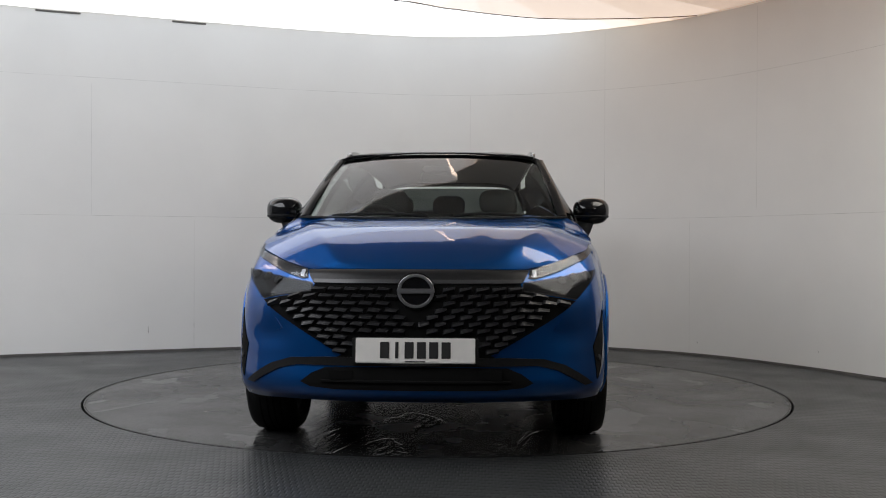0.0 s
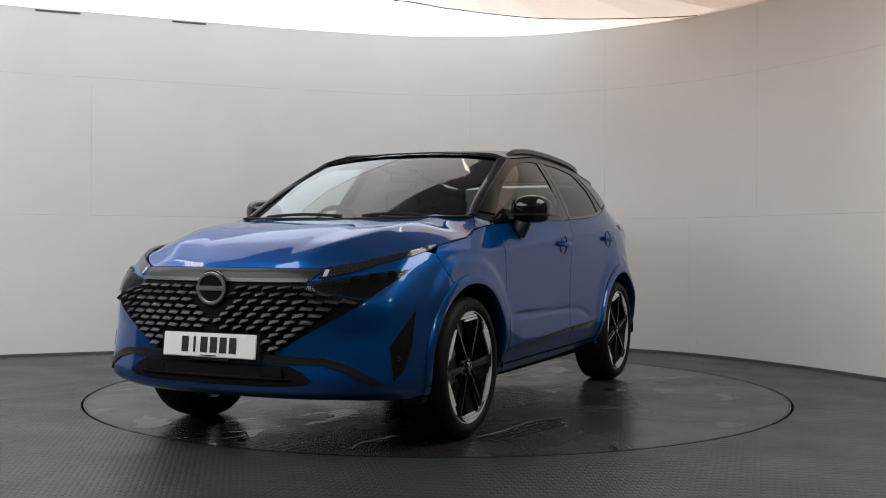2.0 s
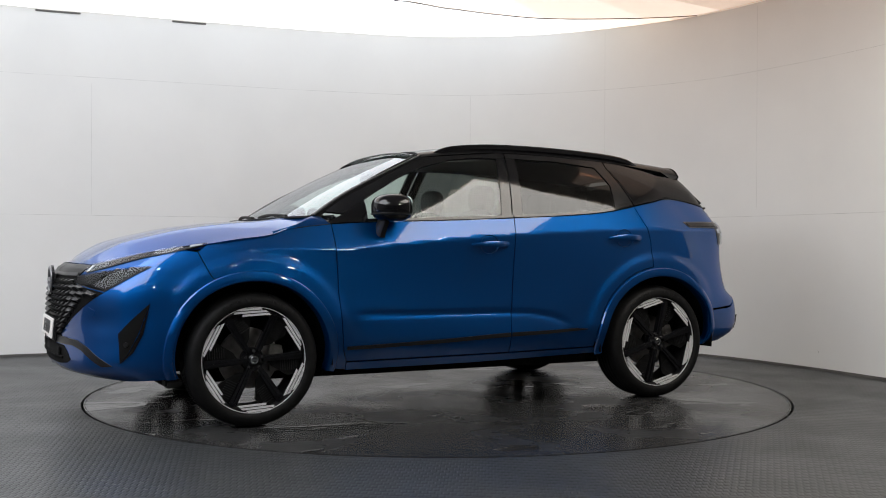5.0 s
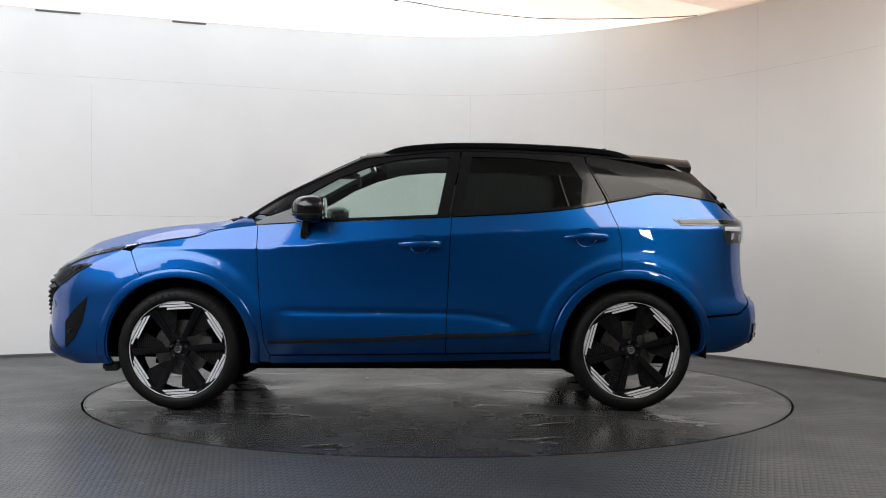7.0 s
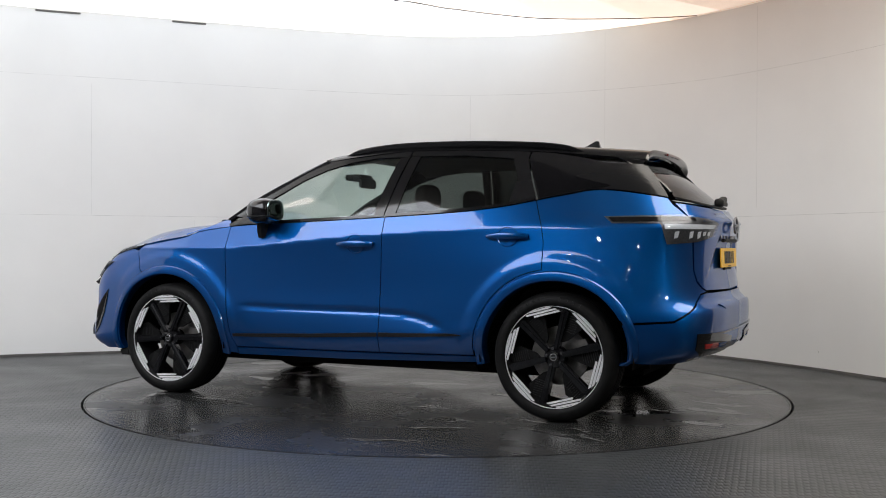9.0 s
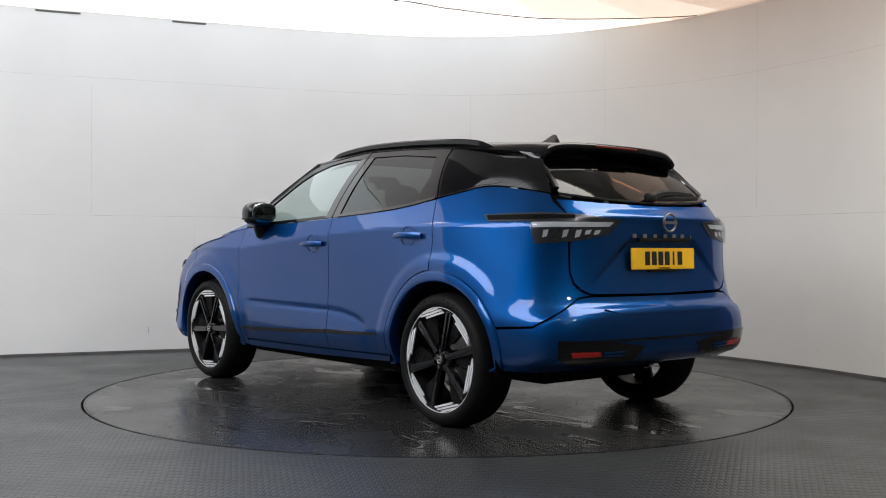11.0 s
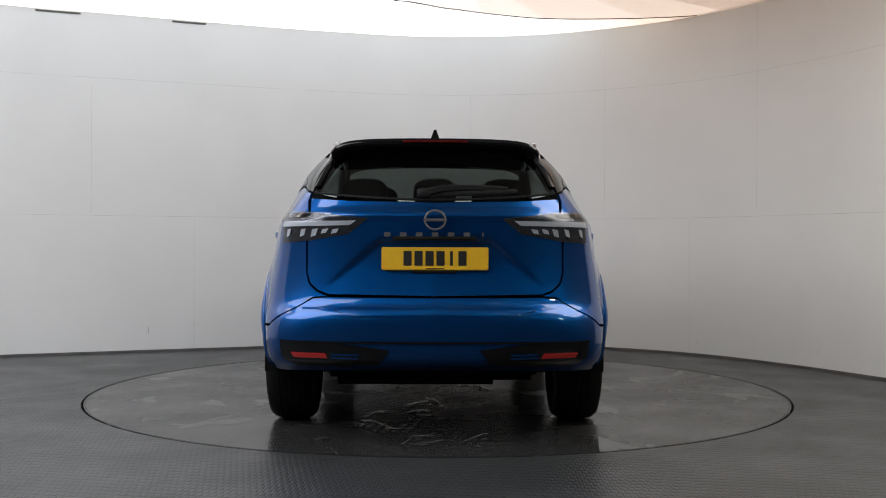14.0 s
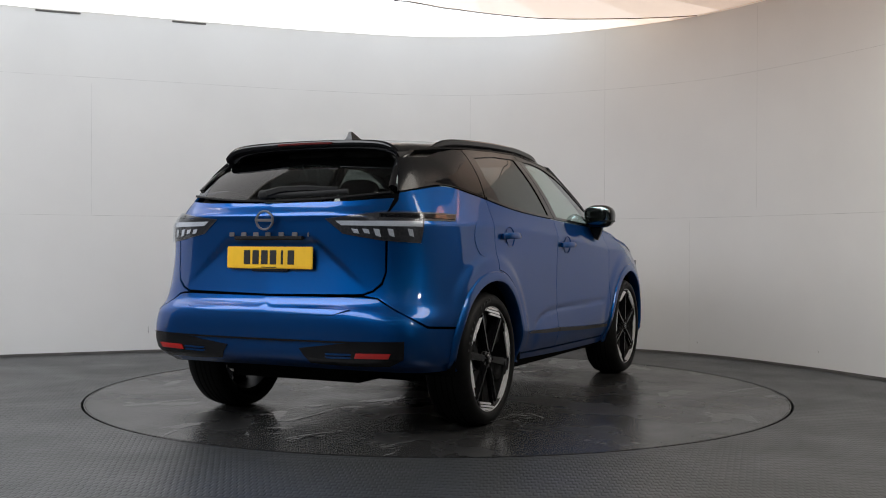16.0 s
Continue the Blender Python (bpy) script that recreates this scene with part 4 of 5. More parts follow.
part("aerial", bm, BLACK, car, "black shark-fin aerial")


# ---- wheels ----
def lathe(bm, profile, seg=64):
    """Turn (r, y) rows round the wheel's y axis."""
    loops = [[bm.verts.new((r * math.cos(2 * math.pi * i / seg), y, r * math.sin(2 * math.pi * i / seg))) for i in range(seg)] for r, y in profile]
    for A, B in zip(loops, loops[1:]):
        for i in range(seg):
            bm.faces.new((A[i], A[(i + 1) % seg], B[(i + 1) % seg], B[i]))
    bmesh.ops.recalc_face_normals(bm, faces=bm.faces[:])
    return bm


def pt(r, a, y):
    return Vector((r * math.cos(a), y, r * math.sin(a)))


def prism(bm, pts, y0, y1, crown=0.0):
    """A flat polygon in the wheel's plane, extruded from y0 to y1."""
    A = [bm.verts.new((p[0], y0, p[1])) for p in pts]
    B = [bm.verts.new((p[0], y1, p[1])) for p in pts]
    bm.faces.new(A), bm.faces.new(B[::-1])
    for i in range(len(pts)):
        j = (i + 1) % len(pts)
        bm.faces.new((A[i], A[j], B[j], B[i]))
    bmesh.ops.recalc_face_normals(bm, faces=bm.faces[:])


def wheel(m):
    """Local y points out of the car; the outer face lies near y = 0."""
    root = new("wheel")
    root.parent = car
    root.matrix_basis = m
    R = 0.361
    bm = lathe(bmesh.new(), [(.278, -.21), (.30, -.235), (.33, -.232), (.350, -.215), (R, -.18), (R, -.05), (.352, -.012), (.335, .008), (.312, .014), (.292, .012), (.281, -.004), (.276, -.02)])
    tyre = part("tyre", bm, RUBBER, root, "black low-profile tyre", sharp=50)
    bm = bmesh.new()
    for y in (-.165, -.13, -.10, -.065):
        lathe(bm, [(R - .002, y - .004), (R + .0012, y - .004), (R + .0012, y + .004), (R - .002, y + .004)], 64)
    part("tread_groove", bm, LINER, tyre)
    for k in range(9):
        bm = bmesh.new()
        a = math.radians(60 + 7 * k + (0 if k < 5 else 14))
        c = pt(.322, a, .0125)
        box(bm, 0, 0, 0, .012, .002, .018, 0, Matrix.Translation(c) @ Matrix.Rotation(-a + math.pi / 2, 4, "Y"))
        part("sidewall_mark", bm, SATIN, tyre, "raised black sidewall marking")
    bm = lathe(bmesh.new(), [(.285, -.002), (.279, -.006), (.268, -.03), (.255, -.10), (.255, -.20), (.275, -.215)])
    rim = part("rim", bm, SATIN, root, "black alloy rim barrel")
    bm = bmesh.new()
    n = 12
    outer = [pt(.2835, 2 * math.pi * i / 96, .001) for i in range(96)]
    inner = []
    for i in range(96):
        a = 2 * math.pi * i / 96
        k = (a + math.radians(15)) % (2 * math.pi / n) - math.pi / n
        inner.append(pt(.2800 + 0.0 * k, a, .001))
    A, B = [bm.verts.new(p) for p in outer], [bm.verts.new(p) for p in inner]
    C = [bm.verts.new(p - Vector((0, .012, 0))) for p in inner]
    for i in range(96):
        j = (i + 1) % 96
        bm.faces.new((A[i], A[j], B[j], B[i])), bm.faces.new((B[i], B[j], C[j], C[i]))
    bmesh.ops.recalc_face_normals(bm, faces=bm.faces[:])
    part("rim_edge", bm, ALLOY, root, "bright machined rim edge", smooth=False)
    for k in range(6):
        base = math.radians(60 * k + 27)
        rot = Matrix.Rotation(-base, 4, "Y")
        # striped machined facet: three bars along the chord
        for r, l0, l1 in ((.2660, -.078, .058), (.2505, -.098, .088), (.2350, -.054, .104)):
            bm = bmesh.new()
            prism(bm, [(r, l0), (r + .0105, l0 + .004), (r + .0105, l1 - .012), (r, l1)], -.008, .001)
            part("rim_stripe", bm, ALLOY, root, "bright machined stripe", smooth=False).matrix_basis = rot
        # spoke with a raised ridge
        bm = bmesh.new()
        a0 = math.radians(30)
        tip = [(.052, -.017), (.262, -.026), (.272, .004), (.262, .018), (.052, .014)]
        prism(bm, tip, -.05, -.012)
        prism(bm, [(.05, -.006), (.255, -.016), (.262, -.004), (.05, .005)], -.02, -.004)
        part("spoke", bm, BLACK, root, "gloss black spoke", smooth=False).matrix_basis = Matrix.Rotation(-base - a0, 4, "Y")
        # recessed vane beside it, with fine ribs
        bm = bmesh.new()
        prism(bm, [(.085, .012), (.262, .014), (.258, .085), (.19, .105), (.105, .045)], -.055, -.035)
        vane = part("vane", bm, VANE, root, "ribbed satin black vane", smooth=False)
        vane.matrix_basis = Matrix.Rotation(-base - a0, 4, "Y")
        for q in range(8):
            r = .15 + .0125 * q
            bm = bmesh.new()
            prism(bm, [(r, .02), (r + .005, .02), (r + .005, .075), (r, .075)], -.036, -.032)
            part("rib", bm, SATIN, vane, smooth=False)
    bm = bmesh.new()
    lathe(bm, [(.0, -.004), (.026, -.004), (.030, -.008), (.032, -.02), (.058, -.024), (.064, -.034), (.064, -.07)], 40)
    hub = part("hub", bm, BLACK, root, "gloss black hub with centre cap")
    bm = bmesh.new()
    sweep(bm, [pt(.018, 2 * math.pi * i / 24, -.002) for i in range(24)], .004, .003, up=Vector((0, 1, 0)), closed=True)
    box(bm, 0, -.002, 0, .044, .003, .006)
    part("cap_badge", bm, CHROME, hub, "small silver cap badge")
    for k in range(5):
        a = math.radians(72 * k + 18)
        bm = bmesh.new()
        cyl(bm, Matrix.Translation(pt(.047, a, -.022)) @ pose(0, 0, 0, 90, 0, 0), .0095, .0095, .018, 6)
        part("wheel_nut", bm, DARKCHROME, hub, smooth=False)
    bm = lathe(bmesh.new(), [(.05, -.115), (.165, -.115), (.165, -.14), (.05, -.14)], 48)
    part("brake_disc", bm, STEEL, root, "worn steel brake disc")
    bm = bmesh.new()
    prism(bm, [(-.175, -.07), (-.11, -.075), (-.10, .0), (-.11, .07), (-.175, .065), (-.19, 0)], -.15, -.085)
    part("brake_caliper", bm, STEEL, root, "grey cast brake caliper")
    return root


w0 = wheel(pose(AXLE, HUB_Y + .008, HUB_Z))
copy_thing(w0, pose(-AXLE, HUB_Y + .008, HUB_Z, 0, 12, 0))
copy_thing(w0, pose(AXLE, -HUB_Y - .008, HUB_Z, 0, 20, 180))
copy_thing(w0, pose(-AXLE, -HUB_Y - .008, HUB_Z, 0, 47, 180))

# flared arch edges
for sx in (1, -1):
    lo, hi = (-13, 191) if sx > 0 else (-8, 184)
    N_A = 48
    for name, sgn in (("arch_flare", 1), ("arch_flare", -1)):
        bm = bmesh.new()
        rows = []
        for i in range(N_A + 1):
            a = radians(lo + (hi - lo) * i / N_A)
            row = []
            for r, o in ((.476, .0015), (.470, .010), (.440, .014), (.424, .010), (.418, -.004), (.418, -.06)):
                x, z = sx * AXLE + r * math.cos(a), HUB_Z + r * math.sin(a)
                z = max(z, 0.272)
                p, n = cast(s_of(x, .87), z, 0)
                row.append(bm.verts.new((x if abs(x) < CORE else p.x, sgn * (p.y + o), z)))
            rows.append(row)
        for A, B in zip(rows, rows[1:]):
            for j in range(5):
                bm.faces.new((A[j], A[j + 1], B[j + 1], B[j]))
        bmesh.ops.recalc_face_normals(bm, faces=bm.faces[:])
        if sum(f.normal.y * sgn for f in bm.faces) < 0:
            bmesh.ops.reverse_faces(bm, faces=bm.faces[:])
        part(name, bm, PAINT, car, "blue flared wheel arch edge", sharp=40)


# ---- flank details ----
def flank_strip(name, top, low, mat_, label, off, parents=(None, None), rim=0.006, step=0.04):
    both(name, patch(sz(*top, *low[::-1]), off=off, rim=rim, step=step), mat_, label, parents)


# pressed wedge above the sill and the black strip under it
flank_strip("door_trim", [(.808, .412), (.223, .432), (-.232, .456)], [(.808, .394), (.223, .410), (-.232, .432)], SATIN, "satin black sill strip", 0.010, front_doors)
flank_strip("door_trim", [(-.243, .456), (-.50, .461), (-.70, .468), (-.78, .462)], [(-.243, .432), (-.50, .441), (-.70, .452), (-.78, .458)], SATIN, "satin black sill strip", 0.010, rear_doors)


def door_handle(x0, x1, z, parents):
    for sg, door in zip((1, -1), parents):
        c, n = cast((x0 + x1) / 2 - 0.0, z, 0.002)
        bm = bmesh.new()
        pts = []
        for i in range(13):
            k = i / 12
            p, q = cast(x0 + (x1 - x0) * k, z + 0.004 * math.sin(k * 3.14), 0.012 + 0.026 * math.sin(math.pi * min(1, k * 1.1)) ** 0.6)
            pts.append((p.x, sg * p.y, p.z))
        sweep(bm, pts, 0.020, 0.034, taper=lambda k: 0.45 + 0.6 * min(1, k * 2.5) if k < 0.95 else 0.8)
        h = part("door_handle", bm, PAINT, door, "body-coloured bar handle")
        bm = bmesh.new()
        r = [cast(c.x + 0.062 * math.cos(2 * math.pi * i / 24), c.z + 0.056 * math.sin(2 * math.pi * i / 24), 0.0015)[0] for i in range(24)]
        mid, _ = cast(c.x, c.z, -0.040)
        V = [bm.verts.new((p.x, sg * p.y, p.z)) for p in r]
        m = [bm.verts.new((mid.x + (p.x - mid.x) * .6, sg * (mid.y + (p.y - mid.y) * .35), mid.z + (p.z - mid.z) * .6)) for p in r]
        e = bm.verts.new((mid.x, sg * mid.y, mid.z))
        for i in range(24):
            j = (i + 1) % 24
            bm.faces.new((V[i], V[j], m[j], m[i])), bm.faces.new((m[i], m[j], e))
        bmesh.ops.recalc_face_normals(bm, faces=bm.faces[:])
        bmesh.ops.translate(bm, verts=bm.verts[:], vec=(0, sg * 0.003, 0))
        part("handle_cup", bm, PAINT, h, "round hollow behind the handle")


door_handle(.039, -.209, .981, front_doors)
door_handle(-.937, -1.187, 1.024, rear_doors)


for sg, door in zip((1, -1), front_doors):
    bm = bmesh.new()
    blob(bm, (.565, sg * .925, 1.183), (.100, .108, .084), 2.7)
    for v in bm.verts:
        if v.co.x < .50:
            v.co.x = .50 + (v.co.x - .50) * 0.25
        t = (v.co.x - .5) / .16
        v.co.z = 1.19 + (v.co.z - 1.19) * (1 - 0.12 * max(0, t))
        v.co.x -= 0.25 * max(0, abs(v.co.y) - .93)
    hull = part("wing_mirror", bm, BLACK, door, "gloss black door mirror", sharp=60)
    bm = bmesh.new()
    blob(bm, (.566, sg * .925, 1.150), (.099, .106, .012), 3)
    for v in bm.verts:
        v.co.x -= 0.25 * max(0, abs(v.co.y) - .93)
    part("indicator_band", bm, SATIN, hull, "satin black indicator band")
    bm = bmesh.new()
    sweep(bm, [(.600, sg * .855, 1.045), (.597, sg * .875, 1.075), (.585, sg * .90, 1.13)], 0.10, 0.05, up=Vector((1, 0, 0)), taper=lambda k: 1.0 - 0.15 * k)
    part("mirror_arm", bm, SATIN, hull, "satin black mirror foot")
    bm = bmesh.new()
    blob(bm, (.470, sg * .925, 1.188), (.006, .090, .064), 3.2)
    part("mirror_glass", bm, MIRROR, hull, "silvered mirror glass")

# fuel flap on the right flank
fl = [(-1.42 - 0.085 * math.cos(a) * (1.2 if math.cos(a) < 0 else 1), 1.01 + 0.095 * math.sin(a)) for a in np.linspace(0, 2 * math.pi, 28)[:-1]]
panel_part("fuel_flap", patch(sz(*fl), off=0.0025, rim=0.006, step=0.03), PAINT, car, "", -1)

# ---- front ----
FRONT = CORE + ROUND * math.pi / 2


def front_patch(name, pts, m, label, off, parent=None, side=0, step=0.03, rim=0.008):
    """pts: half outline; a first or last corner with y = 0 lies on the middle plane."""
    poly = [(MID, p[2]) if p[1] == 0 else (s_of(p[0], p[1]), p[2]) for p in pts]
    mid = any(p[1] == 0 for p in pts)
    return panel_part(name, patch(poly, off=off, step=step, rim=rim, centre=mid), m, parent or car, label, side)


BARGREY = mat("satin_grey", (0.035, 0.035, 0.037), rough=0.3, metal=0.3)
BADGEGREY = mat("satin_silver", (0.22, 0.22, 0.23), rough=0.3, metal=0.6)
grille = front_patch("grille", [(2.25, 0, .452), (2.25, .40, .460), (2.24, .33, .487), (2.14, .50, .60), (2.075, .708, .722), (2.15, .458, .766), (2.16, .455, .802), (2.24, 0, .802)], LINER, "black grille with rows of angled chips", 0.003, step=0.04)
front_patch("grille_panel", [(2.2, 0, .806), (2.15, .462, .806), (2.1, .497, .858), (2.14, .30, .860), (2.15, 0, .860)], SATIN, "satin black panel above the grille", 0.006, grille)
front_patch("grille_bar", [(2.2, 0, .800), (2.15, .452, .800), (2.15, .458, .816), (2.2, 0, .816)], BARGREY, "satin grey bar across the grille", 0.012, grille)
front_patch("lower_trim", [(2.25, 0, .438), (2.25, .40, .440), (2.19, .53, .440), (2.14, .60, .420), (2.07, .735, .345), (2.04, .785, .350), (2.12, .64, .440), (2.18, .56, .470), (2.25, .40, .478), (2.25, 0, .478)], SATIN, "satin black splitter strip", 0.007)
intake = front_patch("lower_intake", [(2.25, 0, .333), (2.24, .35, .335), (2.2, .46, .345), (2.18, .50, .365), (2.2, .455, .405), (2.23, .40, .432), (2.25, 0, .437)], LINER, "black lower air intake", 0.003)
for z, m_, lab in ((.372, LINER, ""),):
    bm = bmesh.new()
    sweep(bm, [(cast(s_of(2.26 * math.cos(y / 2.2), abs(y) + 1e-4), z, 0.008)[0].x, y, z) for y in np.linspace(-.42, .42, 17)], 0.012, 0.012)
    part("intake_slat", bm, m_, intake, lab)
for y in (-.33, .33):
    bm = bmesh.new()
    p, n = cast(s_of(2.24, abs(y)), .40, 0.006)
    box(bm, p.x, y, p.z, .012, .11, .045, .004)
    part("intake_flap", bm, LINER, intake, "matt black flap")
front_patch("sensor_cap", [(2.14, .60, .600), (2.12, .63, .645), (2.10, .665, .630), (2.10, .67, .60), (2.12, .63, .585)], PAINT, "", 0.0025, step=0.02, rim=0.004, side=1)
front_patch("sensor_cap", [(2.14, .60, .600), (2.12, .63, .645), (2.10, .665, .630), (2.10, .67, .60), (2.12, .63, .585)], PAINT, "", 0.0025, step=0.02, rim=0.004, side=-1)

# chips: one small wedge mesh, set row by row on the grille
def chip_mesh(name, m):
    bm = bmesh.new()
    L, H, D = .037, .0130, .020
    base = [(-L, -H), (L * .75, -H), (L, H), (-L * .8, H)]
    top = [(-L * .75, -H * .55), (L * .72, -H * .2), (L * .85, H * .65), (-L * .55, H * .75)]
    A = [bm.verts.new((x, y, 0)) for x, y in base]
    B = [bm.verts.new((x, y, D * (1.0 if i < 2 else .45))) for i, (x, y) in enumerate(top)]
    bm.faces.new(B)
    for i in range(4):
        bm.faces.new((A[i], A[(i + 1) % 4], B[(i + 1) % 4], B[i]))
    bmesh.ops.recalc_face_normals(bm, faces=bm.faces[:])
    me = bpy.data.meshes.new(name)
    bm.to_mesh(me)
    bm.free()
    me.materials.append(m)
    return me


CHIP = mat("grille_black", (0.009, 0.009, 0.010), rough=0.42, coat=0.1, spec=0.3)
CHIP2 = mat("grille_graphite", (0.014, 0.014, 0.015), rough=0.45, metal=0.3)
chip_in, chip_out = chip_mesh("chip", CHIP), chip_mesh("chip", CHIP2)
row = 0
z = .507
while z < .79:
    edge_y = float(np.interp(z, (.487, .60, .722, .766), (.33, .50, .708, .47)))
    y = .036 + (.038 if row % 2 else 0)
    while y < edge_y - .012:
        p, n = cast(s_of(math.sqrt(max(0, 5.0 - y * y)) + .03, y), z, 0.004)
        if not (z < .575 and y < .29) and math.hypot(y, (z - .772)) > .098:
            for sg in (1, -1):
                nn = Vector((n.x, n.y * sg, n.z))
                ax = Vector((0, sg, .16 if y < .45 else -.10))
                ax = (ax - nn * ax.dot(nn)).normalized()
                up = nn.cross(ax) if sg > 0 else ax.cross(nn)
                zx = ax.cross(up)
                M = Matrix((ax, up, zx)).transposed().to_4x4() if zx.dot(nn) > 0 else Matrix((ax, -up, ax.cross(-up))).transposed().to_4x4()
                if M.to_3x3().col[1].z < 0:
                    M = M @ Matrix.Rotation(math.pi, 4, "Z")
                o = new("chip", chip_out if y > .43 + (.722 - z) * -.15 else chip_in)
                o.parent = grille
                o.matrix_basis = Matrix.Translation((p.x, p.y * sg, p.z)) @ M @ Matrix.Diagonal((.80 + .25 * min(1, y / .5), 1.0, 1, 1))
        y += .075
    z += .0295
    row += 1

# badge
def badge(name, x, z, r, parent, flip, m_ring, back_):
    bm = bmesh.new()
    fx = -1 if flip else 1
    sweep(bm, [(x, r * math.cos(2 * math.pi * i / 40), z + r * .93 * math.sin(2 * math.pi * i / 40)) for i in range(40)], r * .2, r * .22, up=Vector((1, 0, 0)), closed=True)
    b = part(name, bm, m_ring, parent, "round metal badge with a crossbar")
    bm = bmesh.new()
    box(bm, x + fx * .003, 0, z, .012, r * 2.25, r * .30, .003)
    part("crossbar", bm, m_ring, b)
    if back_:
        bm = bmesh.new()
        cyl(bm, Matrix.Translation((x - fx * .008, 0, z)) @ pose(0, 0, 0, 0, 90, 0), r * 1.12, r * 1.12, .014, 40)
        part("badge_back", bm, BLACK, b, "gloss black backing disc")


badge("badge", 2.268, .772, .074, car, False, BADGEGREY, True)


def plate(name, x, z, w, h, lean, m, flip, label, letters=6):
    root = new(name)
    root.parent = car
    root["label"] = label
    root.matrix_basis = pose(x, 0, z, 0, lean, 0)
    fx = -1 if flip else 1
    bm = bmesh.new()
    box(bm, 0, 0, 0, .008, w, h, .0035)
    part("plate", bm, m, root)
    for i in range(letters):
        bm = bmesh.new()
        y = (i - (letters - 1) / 2) * .054
        box(bm, fx * .0052, y, .002, .0022, .040 if i != 1 else .014, .072, .001)
        part("character_bar", bm, INK, root, "plain dark bar in place of a character", smooth=False)
    bm = bmesh.new()
    box(bm, fx * .005, 0, -h / 2 + .008, .0015, .09, .004)
    part("imprint_bar", bm, INK, root, "small dark imprint bar", smooth=False)
    bm = bmesh.new()
    box(bm, -fx * .012, 0, -h / 2 - .002, .02, .22, .022, .003)
    part("plate_holder", bm, PLASTIC, root, "black plastic holder edge")
    return root


plate("front_plate", 2.282, .511, .526, .111, -6, PLATEW, False, "white plate with dark bars")
bm = bmesh.new()
box(bm, 2.268, 0, .505, .018, .56, .125, .006)
part("plate_bracket", bm, PLASTIC, car, "black plastic plate bracket")

# lamps
drl_top = [(1.575, .835, .980), (1.72, .795, .957), (1.90, .705, .920), (2.02, .60, .886), (2.09, .50, .860)]
drl_low = [(1.575, .835, .972), (1.72, .80, .936), (1.90, .715, .893), (2.02, .61, .850), (2.105, .51, .820), (2.12, .487, .826)]
hl = [(1.865, .825, .858), (1.95, .745, .846), (2.05, .62, .825), (2.155, .466, .803), (2.165, .457, .768), (2.10, .60, .745), (2.072, .712, .728), (1.99, .765, .780)]
for sg in (1, -1):
    d = front_patch("daytime_lamp", drl_top + drl_low[::-1], LAMPIN, "slim daytime running lamp", 0.004, side=sg, rim=0.01)
    front_patch("light_bar", [(1.60, .83, .974), (1.66, .815, .966), (1.66, .817, .956), (1.60, .832, .968)], WHITEBAR, "white lens end", 0.007, d, sg, rim=0.002, step=0.02)
    front_patch("light_bar", [(2.075, .52, .856), (2.085, .505, .858), (2.11, .505, .828), (2.10, .52, .828)], WHITEBAR, "white lens end", 0.007, d, sg, rim=0.002, step=0.02)
    front_patch("lens", [(p[0], p[1], p[2]) for p in drl_top + drl_low[::-1]], LENS, "clear lamp lens", 0.011, d, sg, rim=0.0)
    h = front_patch("headlamp", hl, LAMPDARK, "smoked headlamp unit", 0.003, side=sg, rim=0.01)
    for x, y, zz in ((1.94, .765, .835), (2.0, .70, .826), (2.055, .64, .812)):
        p, n = cast(s_of(x, y), zz, 0.006)
        bm = bmesh.new()
        q = Vector((p.x, sg * p.y, p.z))
        cyl(bm, Matrix.Translation(q) @ Vector((n.x, n.y * sg, n.z)).to_track_quat("Z", "Y").to_matrix().to_4x4(), .024, .020, .010, 20)
        part("led_module", bm, DARKCHROME, h, "dark projector module", smooth=False)
    front_patch("lens", hl, SMOKE, "smoked lamp lens", 0.014, h, sg, rim=0.0)
    vent = front_patch("corner_vent", [(1.870, .85, .668), (1.935, .815, .595), (1.995, .775, .515), (1.990, .785, .44), (1.985, .79, .363), (1.955, .815, .42), (1.922, .840, .514)], LINER, "black corner air vent", 0.003, side=sg, step=0.02, rim=0.006)
    front_patch("vent_blade", [(1.868, .85, .672), (1.918, .842, .514), (1.953, .817, .42), (1.983, .792, .363), (1.938, .83, .42), (1.902, .852, .514)], BLACK, "gloss black vent edge", 0.005, vent, sg, step=0.02, rim=0.006)
    p, n = cast(s_of(1.965, .805), .46, 0.004)
    bm = bmesh.new()
    cyl(bm, Matrix.Translation((p.x, sg * p.y, p.z)) @ Vector((n.x, n.y * sg, n.z)).to_track_quat("Z", "Y").to_matrix().to_4x4(), .014, .012, .01, 16)
    part("sensor", bm, SATIN, vent, "round sensor cap")
    bm = bmesh.new()
    box(bm, 1.745, sg * .79, .25, .09, .10, .05, .012)
    part("air_deflector", bm, PLASTIC, car, "black plastic deflector ahead of the wheel")

# ---- rear ----
def rear_patch(name, pts, m, label, off, parent=None, side=0, step=0.03, rim=0.008):
    poly = [(-MID, p[2]) if p[1] == 0 else (s_of(p[0], p[1]), p[2]) for p in pts]
    mid = any(p[1] == 0 for p in pts)
    return panel_part(name, patch(poly, off=off, step=step, rim=rim, centre=mid), m, parent or car, label, side)


